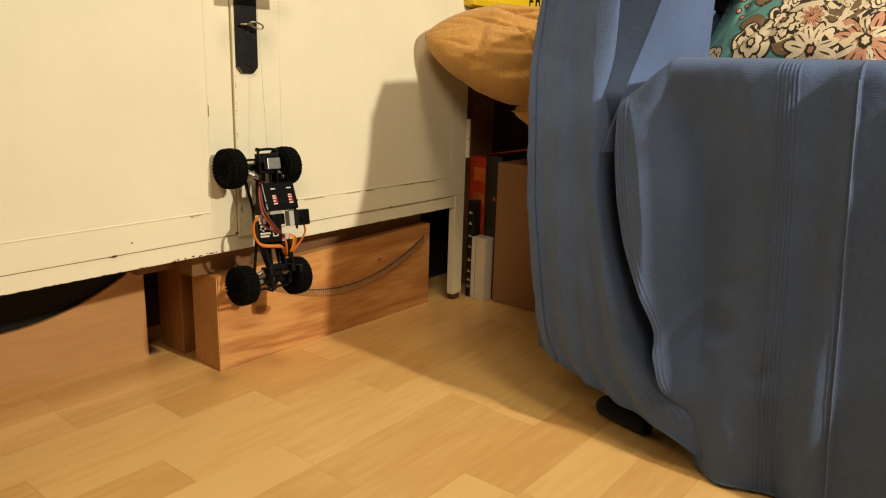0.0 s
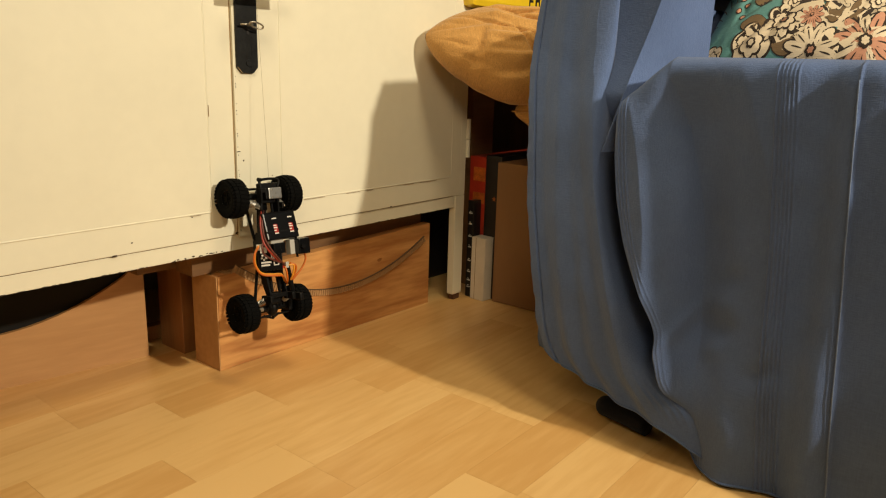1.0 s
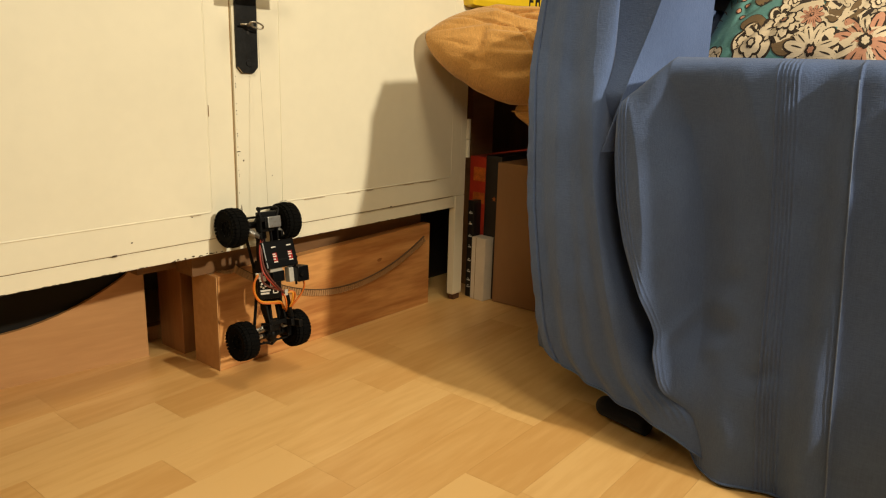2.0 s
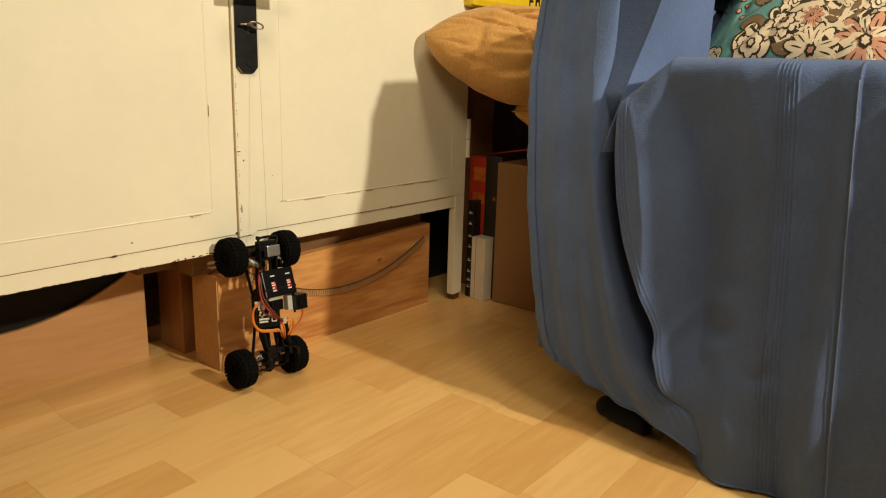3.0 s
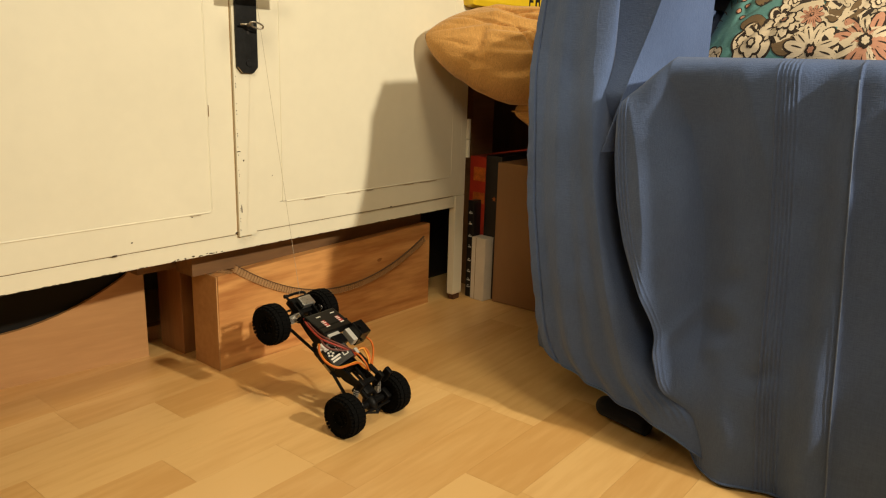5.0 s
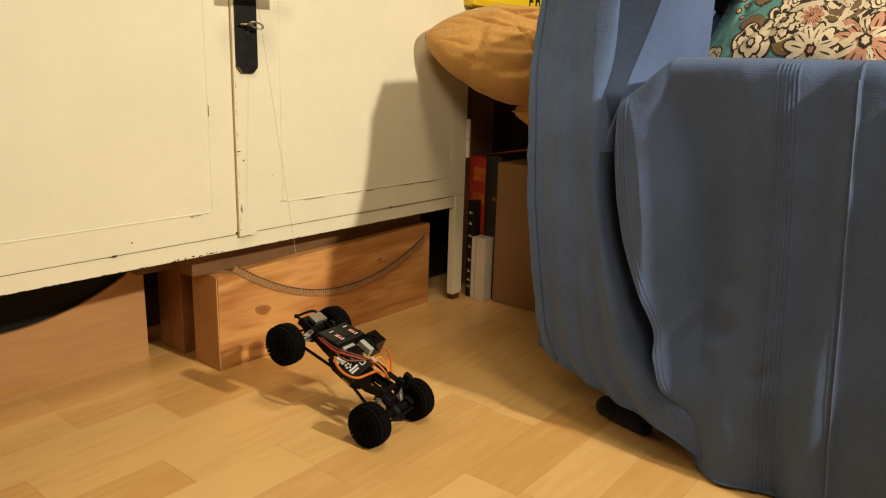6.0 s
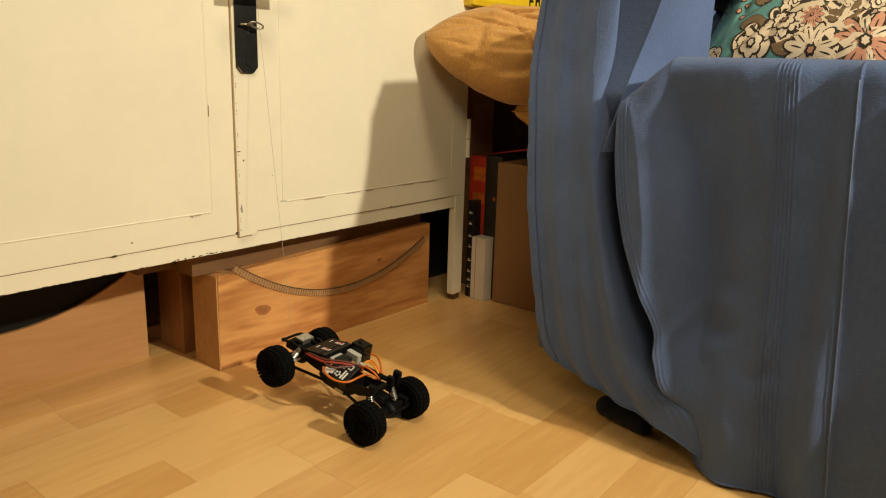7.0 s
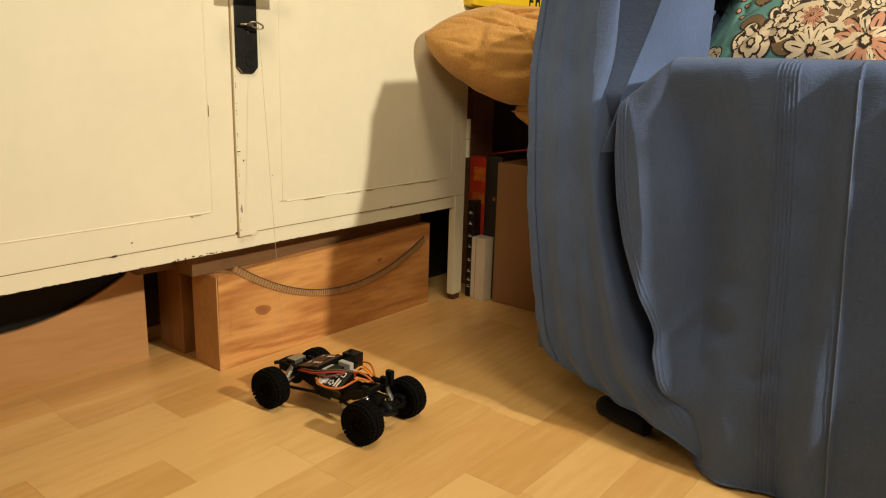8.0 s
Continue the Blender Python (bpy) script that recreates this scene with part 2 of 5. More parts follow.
def tube(points, radius, seg=8, bm=None, closed=False, caps=True):
    """A round rod along points; radius may be a list."""
    bm = bm or bmesh.new()
    pts = [Vector(p) for p in points]
    n = len(pts)
    rings = []
    up = Vector((0.13, 0.31, 0.94)).normalized()
    for i, p in enumerate(pts):
        a = pts[(i - 1) % n] if closed else pts[max(i - 1, 0)]
        b = pts[(i + 1) % n] if closed else pts[min(i + 1, n - 1)]
        t = (b - a).normalized()
        if abs(t.dot(up)) > 0.97:
            up = Vector((1, 0.2, 0)).normalized()
        s = t.cross(up).normalized()
        w = s.cross(t)
        r = radius[i] if isinstance(radius, (list, tuple)) else radius
        rings.append([bm.verts.new(p + (s * math.cos(q) + w * math.sin(q)) * r) for q in (2 * math.pi * k / seg for k in range(seg))])
    for i in range(n if closed else n - 1):
        a, b = rings[i], rings[(i + 1) % n]
        for k in range(seg):
            bm.faces.new((a[k], a[(k + 1) % seg], b[(k + 1) % seg], b[k]))
    if caps and not closed:
        bm.faces.new(rings[0][::-1])
        bm.faces.new(rings[-1])
    bmesh.ops.recalc_face_normals(bm, faces=bm.faces[:])
    return bm


def curve(points, steps=8):
    """A smooth line through points."""
    p = [Vector(q) for q in points]
    p = [p[0] * 2 - p[1]] + p + [p[-1] * 2 - p[-2]]
    out = []
    for i in range(1, len(p) - 2):
        for k in range(steps):
            t = k / steps
            a, b, c, d = p[i - 1:i + 3]
            out.append(0.5 * ((2 * b) + (c - a) * t + (2 * a - 5 * b + 4 * c - d) * t * t + (3 * b - a - 3 * c + d) * t ** 3))
    return out + [p[-2]]


def sheet(fn, nu, nv, bm=None):
    """A grid of fn(u, v), u and v from 0 to 1."""
    bm = bm or bmesh.new()
    vs = [[bm.verts.new(fn(i / nu, j / nv)) for j in range(nv + 1)] for i in range(nu + 1)]
    for i in range(nu):
        for j in range(nv):
            bm.faces.new((vs[i][j], vs[i + 1][j], vs[i + 1][j + 1], vs[i][j + 1]))
    return bm


def prism(outline, depth, bm=None, at=None, bevel=0.0):
    """An outline in x, z, thick along y from 0 to depth."""
    bm = bm or bmesh.new()
    f = bm.faces.new([bm.verts.new((x, 0, z)) for x, z in outline])
    out = bmesh.ops.extrude_face_region(bm, geom=[f])
    top = [v for v in out["geom"] if isinstance(v, bmesh.types.BMVert)]
    bmesh.ops.translate(bm, vec=(0, depth, 0), verts=top)
    bmesh.ops.recalc_face_normals(bm, faces=bm.faces[:])
    if bevel:
        bmesh.ops.bevel(bm, geom=bm.edges[:], offset=bevel, segments=1, affect="EDGES")
    if at is not None:
        bmesh.ops.transform(bm, matrix=at, verts=bm.verts[:])
    return bm


def ease(x, pts):
    """Smooth interpolation through (x, y) pairs in rising x."""
    if x <= pts[0][0]:
        return pts[0][1]
    for (a, b), (c, d) in zip(pts, pts[1:]):
        if x <= c:
            t = (x - a) / (c - a)
            return b + (d - b) * (0.5 * t + 0.5 * t * t * (3 - 2 * t))
    return pts[-1][1]


def flow(x, pts):
    """A curve without kinks through (x, y) pairs in rising x."""
    if x <= pts[0][0]:
        return pts[0][1]
    if x >= pts[-1][0]:
        return pts[-1][1]
    slope = [(d - b) / (c - a) for (a, b), (c, d) in zip(pts, pts[1:])]
    for i, ((a, b), (c, d)) in enumerate(zip(pts, pts[1:])):
        if x <= c:
            h, t = c - a, (x - a) / (c - a)
            m0 = (slope[i - 1] + slope[i]) / 2 if i else slope[i]
            m1 = (slope[i + 1] + slope[i]) / 2 if i + 1 < len(slope) else slope[i]
            return (2 * t ** 3 - 3 * t * t + 1) * b + (t ** 3 - 2 * t * t + t) * h * m0 + (3 * t * t - 2 * t ** 3) * d + (t ** 3 - t * t) * h * m1


def empty(name, m, label, category, group="", kind=""):
    ob = new(name)
    ob.matrix_basis = m
    ob.empty_display_size = 0.02
    return tagged(ob, label, category, group, kind)


# ---------------------------------------------------------------- room
X0, X1, Y0, Y1, H = -2.2, 2.1, -2.9, 1.36, 2.5
FLOOR = tagged(link("floor", block((X0 - 0.1, Y0 - 0.1, -0.12), (X1 + 0.1, Y1 + 0.1, -0.0035)), M_JOINT), "warm beech strip parquet floor", "floor", kind="structure")
tagged(link("wall_north", block((X0, Y1, 0), (X1, Y1 + 0.1, H)), M_WALL), "plain off-white wall behind the cabinet", "wall", kind="structure")
tagged(link("wall_south", block((X0, Y0 - 0.1, 0), (X1, Y0, H)), M_WALL), "plain off-white room wall", "wall", kind="structure")
tagged(link("wall_east", block((X1, Y0 - 0.1, 0), (X1 + 0.1, Y1 + 0.1, H)), M_WALL), "plain off-white wall behind the sofa", "wall", kind="structure")
tagged(link("wall_west", block((X0 - 0.1, Y0 - 0.1, 0), (X0, Y1 + 0.1, H)), M_WALL), "plain off-white room wall", "wall", kind="structure")
tagged(link("ceiling", block((X0 - 0.1, Y0 - 0.1, H), (X1 + 0.1, Y1 + 0.1, H + 0.1)), M_CEIL), "white plaster ceiling", "ceiling", kind="structure")

# ---------------------------------------------------------------- cabinet
DOOR_Y = 0.8844


def cabinet():
    top = 1.62
    c = empty("cabinet", Matrix.Identity(4), "old cream-painted two-door metal cabinet with chipped edges", "cabinet")
    # carcass walls leave the space between the legs open
    part("side_panel", block((1.086, 0.905, 0.192), (1.1105, 1.33, top), 0.001), M_PAINT, c)
    part("side_panel", block((-0.46, 0.905, 0.192), (-0.43, 1.33, top), 0.001), M_PAINT, c)
    part("back_panel", block((-0.43, 1.31, 0.192), (1.086, 1.33, top)), M_PAINT, c)
    part("bottom_panel", block((-0.43, 0.905, 0.196), (1.086, 1.31, 0.21)), M_PAINT, c)
    part("top_panel", block((-0.46, 0.88, top), (1.1165, 1.33, top + 0.025), 0.002), M_PAINT, c)
    part("bottom_rail", block((-0.43, DOOR_Y + 0.0025, 0.1895), (1.0832, 0.905, 0.2115), 0.0012), M_PAINT, c)
    for x in (1.0835, -0.46):
        part("leg", block((x, DOOR_Y + 0.001, 0.012), (x + 0.0270, 0.9010, 0.2115), 0.0015), M_PAINT, c)
        part("stile", block((x + 0.0095, DOOR_Y + 0.001, 0.2118), (x + 0.0270, 0.905, top), 0.0015), M_PAINT, c)
        part("foot", block((x + 0.005, DOOR_Y + 0.003, 0.0), (x + 0.024, 0.900, 0.0118), 0.002), M_RUST, c, "rusty iron foot")
    # doors
    for a, b, l, r in ((-0.445, 0.5921, -0.36, 0.5526), (0.5935, 1.0925, 0.6735, 1.0665)):
        d = part("door", block((a, DOOR_Y, 0.2127), (b, 0.9045, top - 0.003), 0.0014), M_PAINT, c)
        panel(d, l, r, 0.2505, 1.54)
    # meeting strip on the right-hand leaf
    rc = 0.010
    z0 = 0.2095
    out = [(0.5936, z0), (0.6245 - rc, z0 + 0.0005)]
    out += [(0.6245 - rc + rc * math.sin(q), z0 + rc - rc * math.cos(q)) for q in (math.pi / 2 * k / 5 for k in range(6))]
    out += [(0.6245, top - 0.01), (0.5936, top - 0.01)]
    part("meeting_strip", prism(out, 0.0034, at=pose(0, DOOR_Y - 0.0034, 0)), M_PAINT, c)
    # brown strip that fills the gap between the two leaves
    bm = block((0.5918, DOOR_Y + 0.0005, 0.2135), (0.5934, DOOR_Y + 0.004, top - 0.01))
    part("door_gap", bm, M_CRACK_AND_SHADE, c, "brown line in the gap between the doors")
    # painted shade: dark line between the doors and the rail
    part("shadow_gap", block((-0.43, DOOR_Y + 0.0034, 0.2108), (1.080, DOOR_Y + 0.008, 0.2132)), M_CRACK_AND_SHADE, c, "brown line painted as the shade above the rail")
    # hinge
    hg = part("hinge", tube([(1.1165, DOOR_Y + 0.004, 0.284), (1.1165, DOOR_Y + 0.004, 0.318)], 0.0058, 12), M_PAINT, c)
    part("hinge_knuckle", tube([(1.1165, DOOR_Y + 0.004, 0.3195), (1.1165, DOOR_Y + 0.004, 0.357)], 0.0058, 12), M_PAINT, hg)
    # chips in the paint
    rnd = random.Random(4)
    bm = bmesh.new()
    chips = [(0.413, 0.2125, 0.006, 0.0016), (0.905, 0.2135, 0.0035, 0.0016), (0.436, 0.226, 0.0016, 0.0014), (0.5985, 0.2485, 0.0012, 0.0075), (0.5965, 0.331, 0.0035, 0.0008), (0.6045, 0.318, 0.0012, 0.0018),
             (0.5905, 0.2150, 0.0022, 0.0020), (0.5935, 0.2155, 0.0014, 0.0016), (1.101, 0.2045, 0.0022, 0.0022), (0.6735, 0.2518, 0.007, 0.0005), (0.522, 0.2475, 0.0015, 0.0008), (0.655, 0.292, 0.0007, 0.0012)]
    for i in range(14):
        chips.append((0.497 + i * 0.0054 + rnd.uniform(-0.004, 0.004), 0.1915 + rnd.uniform(-0.0006, 0.0014), rnd.uniform(0.0008, 0.0028), rnd.uniform(0.0006, 0.0014)))
    for i in range(60):
        chips.append((rnd.uniform(0.22, 1.07), 0.1900, rnd.uniform(0.001, 0.005), rnd.uniform(0.0003, 0.0009)))
    for i in range(26):
        chips.append((0.5955 + rnd.uniform(0, 0.0012), rnd.uniform(0.215, 0.44), rnd.uniform(0.0003, 0.0009), rnd.uniform(0.0004, 0.0012)))
    for x, z, w, h in chips:
        y = DOOR_Y + 0.0023 if z < 0.2117 else (DOOR_Y - 0.0036 if 0.5936 < x < 0.6245 else DOOR_Y - 0.0002)
        k = rnd.randint(6, 9)
        ring = [bm.verts.new((x + w * rnd.uniform(0.6, 1.1) * math.cos(2 * math.pi * q / k), y, z + h * rnd.uniform(0.6, 1.1) * math.sin(2 * math.pi * q / k))) for q in range(k)]
        bm.faces.new(ring)
    tagged(part("paint_chips", bm, M_CHIP, c, "dark bare-metal chips in the paint"), kind="stuff")
    return c


def panel(door, l, r, z0, z1):
    """A sunk field with a fine rounded bead and a cracked paint line round it."""
    y = DOOR_Y
    rc = 0.004
    out = []
    for cx, cz, s in ((r - rc, z0 + rc, -90), (r - rc, z1 - rc, 0), (l + rc, z1 - rc, 90), (l + rc, z0 + rc, 180)):
        out += [(cx + rc * math.cos(radians(s + 22.5 * k)), 0, cz + rc * math.sin(radians(s + 22.5 * k))) for k in range(5)]
    bm = tube([(x, y + 0.0004, z) for x, _, z in out], 0.0013, 6, closed=True)
    part("panel_bead", bm, M_PAINT, door, smooth=True)
    rnd = random.Random(int(l * 1000))
    bm = bmesh.new()
    x = l
    while x < r - 0.02:
        w = rnd.uniform(0.01, 0.05)
        if rnd.random() < 0.42:
            block((x, y - 0.0012, z0 - 0.0018), (min(x + w, r), y + 0.0002, z0 - 0.0015), bm=bm)
        x += w + rnd.uniform(0.004, 0.03)
    z = z0 + 0.004
    while z < z0 + 0.30:
        w = rnd.uniform(0.01, 0.05)
        if rnd.random() < 0.03:
            block((r + 0.0015, y - 0.0012, z), (r + 0.0019, y + 0.0002, z + w), bm=bm)
        z += w + rnd.uniform(0.004, 0.03)
    tagged(part("paint_crack", bm, M_CRACK_AND_SHADE, door), kind="stuff")


CABINET = cabinet()


def lock_plate():
    t = empty("lock_plate", pose(0.6145, DOOR_Y - 0.0034, 0.50), "black iron lock plate with a key in it", "door plate")
    out = [(-0.0172, -0.0545), (-0.0095, -0.0625), (0.0095, -0.0625), (0.0172, -0.0545), (0.0172, 0.16), (-0.0172, 0.16)]
    part("plate", prism(out, 0.0035, at=pose(0, -0.0035, 0), bevel=0.0006), M_PLATE, t)
    part("edge_wear", tube([(-0.0164, -0.0036, -0.0540), (-0.0093, -0.0036, -0.0617)], 0.0006, 6), M_BRASS, t, "brass showing at the worn corner")
    part("screw", tube([(0.002, -0.0036, -0.0485), (0.002, -0.0047, -0.0485)], 0.0046, 14), M_PLATE, t)
    part("screw_slot", block((-0.0022, -0.0049, -0.0489), (0.0062, -0.0046, -0.0481)), M_INK, t)
    part("keyhole", prism([(-0.0022, -0.008), (0.0022, -0.008), (0.0022, 0.001), (-0.0022, 0.001)], 0.0006, at=pose(0.0015, -0.0041, -0.0030)), M_INK, t)
    k = part("key", tube([(0.0015, -0.0035, 0.0015), (0.0015, -0.014, 0.0017)], 0.0024, 8), M_STEEL, t, "small worn steel key")
    ring = [(0.006 + 0.0105 * math.cos(q), -0.018 - 0.003 * math.sin(q), 0.0010 + 0.0032 * math.sin(q) - 0.0025 * math.cos(q)) for q in (2 * math.pi * i / 24 for i in range(24))]
    part("key_bow", tube(ring, 0.0012, 6, closed=True), M_STEEL, k, smooth=True)
    part("key_stem", tube([(-0.014, -0.0105, 0.0015), (0.004, -0.0125, 0.0022)], 0.0014, 8), M_STEEL, k, smooth=True)
    h = part("handle_neck", tube([(0.0, -0.003, 0.0725), (0.0, -0.032, 0.0725)], 0.0075, 14), M_BRASS, t)
    part("lever", tube(curve([(-0.040, -0.034, 0.0475), (0.0, -0.034, 0.0478), (0.030, -0.034, 0.0480), (0.046, -0.033, 0.0480)], 5), 0.0085, 12), M_PAINT, h, "cream painted lever handle", smooth=True)
    return t


lock_plate()

# ---------------------------------------------------------------- boards under the cabinet


def band_z(x):
    return 0.0765 + 1.62 * (x - 0.822) ** 2 if x < 0.822 else 0.0765 + 1.38 * (x - 0.822) ** 2


def pine_box():
    x0, x1, y0, y1 = 0.572, 1.041, 0.9120, 0.9765
    t = empty("pine_box", Matrix.Identity(4), "pine box with a sagging ribbed band across its face", "wooden box")
    part("front_board", prism([(x0, 0), (x1, 0), (x1, 0.1605), (x0 + 0.002, 0.1475)], 0.018, at=pose(0, y0, 0), bevel=0.0008), M_PINE, t)
    part("end_board", prism([(x0 + 0.0005, 0), (x0 + 0.018, 0), (x0 + 0.018, 0.147), (x0 + 0.0005, 0.147)], y1 - y0 - 0.0185, at=pose(0, y0 + 0.0183, 0), bevel=0.0008), M_PINE_END, t)
    part("end_face", block((x0 - 0.0016, y0 - 0.0004, 0), (x0 + 0.0003, y1, 0.1472)), M_PINE_PALE, t, "pale sawn end face")
    part("end_board", block((x1 - 0.018, y0 + 0.0183, 0), (x1, y1, 0.158), 0.0008), M_PINE_END, t)
    part("back_board", block((x0 + 0.0185, y1 - 0.018, 0.0), (x1 - 0.0185, y1, 0.158)), M_PINE_END, t)
    # knots in the front board
    for kx, kz, kw, kh, tilt in ((0.651, 0.078, 0.0150, 0.0082, 12), (0.905, 0.112, 0.006, 0.0034, -8)):
        for grow, lift, material in ((1.0, 0.0003, M_KNOT_EDGE), (0.62, 0.0005, M_KNOT)):
            kb = bmesh.new()
            kb.faces.new([kb.verts.new((kw * grow * (1 + 0.12 * math.sin(3 * q)) * math.cos(q), 0, kh * grow * math.sin(q))) for q in (2 * math.pi * i / 20 for i in range(20))])
            part("knot", kb, material, t, at=pose(kx, y0 - lift, kz, 0, tilt, 0))
    # ribbed band: thin strip hung along a shallow arc
    xs = [0.6015 + i * 0.0047 for i in range(91)]
    bm, rim = bmesh.new(), bmesh.new()
    for a, b in zip(xs, xs[1:]):
        za, zb = band_z(a), band_z(b)
        q = math.atan2(zb - za, b - a)
        m = pose((a + b) / 2, y0 - 0.0022, (za + zb) / 2, 0, -math.degrees(q), 0)
        ln = math.hypot(b - a, zb - za)
        block((-ln / 2, 0.0008, -0.0055), (ln / 2, 0.0020, 0.0052), bm=bm, at=m)
        block((-ln * 0.30, -0.0006, -0.0056), (ln * 0.30, 0.0008, 0.0046), bm=bm, at=m)
        block((-ln / 2 - 0.0002, -0.0012, 0.0046), (ln / 2 + 0.0002, 0.0020, 0.0056), bm=rim, at=m)
    # its end lies over the top of the box
    for i in range(9):
        m = pose(0.5985 - 0.0028 * i, y0 + 0.002 + 0.0042 * i, 0.1484 - 0.0001 * i, 0, 0, 124)
        block((-0.0024, -0.0055, -0.0002), (0.0024, 0.0055, 0.0008), bm=bm, at=m)
        block((-0.0015, -0.0055, 0.0008), (0.0015, 0.0050, 0.0020), bm=bm, at=m)
    bd = part("ribbed_band", bm, M_BAND, t, "brown ribbed band")
    part("band_rim", rim, M_BANDTOP, bd, "dark upper rim")
    return t


pine_box()


def left_board():
    t = empty("drawer_board", pose(0.5276, 1.0417, 0, 0, 0, -8.7), "pale pine board with a scooped upper edge, shade painted behind it", "wooden board")
    out = [(-0.62, 0.0), (0.0, 0.0), (0.0, 0.150), (-0.012, 0.150)]
    n = 22
    for i in range(n + 1):
        x = -0.028 - 0.36 * i / n
        out.append((x, 0.078 + 0.056 * ((x + 0.215) / 0.187) ** 2 if x > -0.40 else 0.128))
    out += [(-0.40, 0.150), (-0.62, 0.150)]
    part("board", prism(out, 0.007, bevel=0.0), M_PINE_PALE, t)
    # sheet put in near-black for the shade behind the scoop
    part("back_board", block((-0.62, 0.009, 0.0), (-0.001, 0.030, 0.148)), M_HOLLOW_SHADE, t, "near-black sheet painted as the shade behind the scoop")
    return t


left_board()
tagged(part("wood_post", block((0.0, 0.0, 0.0), (0.075, 0.0655, 0.1485), 0.0012), M_POST, at=pose(0.5695, 1.009, 0, 0, 0, 2)), "dark brown wooden post under the cabinet", "post")
tagged(part("wood_offcut", block((-0.05, 0, 0), (0.05, 0.02, 0.022), 0.001), M_PINE_PALE, at=pose(0.560, 1.105, 0.0, 0, 0, -6)), "small pale wood offcut on the floor", "offcut")
tagged(part("support_plank", block((0.49, 0.985, 0.1505), (1.02, 1.10, 0.1885), 0.001), M_PLANK), "brown plank carrying the cabinet floor", "plank")
tagged(part("wooden_batten", block((0.545, 0.9310, 0.1485), (1.035, 0.975, 0.1885), 0.001), M_PLANK), "brown batten lying on the pine box", "batten")
tagged(part("black_case", block((0.99, 1.02, 0), (1.35, 1.20, 0.183), 0.004), M_BLACKBOOK), "black case pushed under the cabinet", "case")


# ---------------------------------------------------------------- things beside the cabinet


def book(name, label, lo, hi, material, category="book", bevel=0.0015):
    cx, cy = (lo[0] + hi[0]) / 2, (lo[1] + hi[1]) / 2
    t = empty(name, pose(cx, cy, lo[2]), label, category)
    part("cover", block((lo[0] - cx, lo[1] - cy, 0), (hi[0] - cx, hi[1] - cy, hi[2] - lo[2]), bevel), material, t)
    return t


b = book("game_case", "black case with pale lettering on its spine", (1.128, 0.8735, 0), (1.30, 0.889, 0.198), M_BLACKBOOK, "case")
bm = bmesh.new()
for i, z in enumerate((0.020, 0.034, 0.052, 0.075, 0.103, 0.125, 0.150, 0.172)):
    block((-0.0868, -0.004, z), (-0.0860, 0.0035, z + 0.0022), bm=bm)
    block((-0.0868, -0.001, z + 0.004), (-0.0860, 0.0025, z + 0.0052), bm=bm)
tagged(part("lettering", bm, M_WHITE_INK, b), kind="stuff")
b = book("white_binder", "white binder standing on the floor", (1.122, 0.838, 0), (1.36, 0.8715, 0.128), M_WHITEBOOK, "binder")
part("spine_crease", block((-0.1194, 0.0055, 0.001), (-0.1186, 0.0065, 0.127)), M_CRACK_AND_SHADE, b)
b = book("red_book", "red and orange illustrated book standing behind", (1.150, 0.8650, 0.0), (1.37, 0.9050, 0.283), M_RED)
part("picture", block((-0.1106, -0.019, 0.235), (-0.1100, 0.010, 0.262)), M_ORANGE_IMG, b)
part("picture", block((-0.1106, -0.019, 0.190), (-0.1100, 0.010, 0.212)), M_ORANGE_IMG, b)
b = book("black_book", "tall black book with a red star on it", (1.148, 0.826, 0.0), (1.36, 0.864, 0.288), M_BLACKBOOK)
st = bmesh.new()
pts = [((0.0055 if k % 2 == 0 else 0.0023) * math.sin(k * math.pi / 5), (0.0055 if k % 2 == 0 else 0.0023) * math.cos(k * math.pi / 5)) for k in range(10)]
st.faces.new([st.verts.new((-0.1064, y - 0.004, 0.204 + z)) for y, z in pts])
part("star", st, M_ORANGE_IMG, b)
cb = empty("carton", pose(1.141, 0.775, 0, 0, 0, 3), "flat brown cardboard carton standing on edge", "carton")
part("carton_body", block((0, -0.085, 0), (0.22, 0.053, 0.279), 0.0015), M_CARTON, cb)
part("flap", block((-0.0022, -0.085, 0.002), (-0.0004, 0.049, 0.2785), 0.0), M_CARTON, cb)
tagged(part("wooden_upright", block((1.19, 0.935, 0), (1.262, 0.955, 0.4985), 0.0015), M_PLANK), "brown wooden upright under the side shelf", "upright")
tagged(part("wooden_divider", block((1.40, 0.60, 0), (1.43, 1.355, 0.62), 0.002), M_BROWN), "dark brown wooden divider behind the books", "divider")


# ---------------------------------------------------------------- cushions


def cushion_fn(w, d, h, seed, pinch=1.0, wr=0.006):
    def fn(a, b):
        """a, b from -1 to 1 over the cloth; returns half thickness and the drawn-in outline."""
        e = (1 - a ** 4) * (1 - b ** 4)
        t = h * (max(e, 0.0) ** 0.45)
        k = 1 - 0.07 * pinch * (1 - b * b) * abs(a) ** 3
        m = 1 - 0.07 * pinch * (1 - a * a) * abs(b) ** 3
        n = noise.noise(Vector((a * 2.4 + seed, b * 2.4, seed))) + 0.5 * noise.noise(Vector((a * 6 + seed, b * 6, seed * 2)))
        n2 = abs(noise.noise(Vector((a * 3.2 + 3 * b + seed, b * 1.2 - a, seed + 7))))
        edge = min(1.0, 4 * (1 - max(abs(a), abs(b))))
        return Vector((a * w * k, b * d * m, 0)), t + edge * (wr * n - wr * 1.6 * max(0, 0.22 - n2) / 0.22)
    return fn


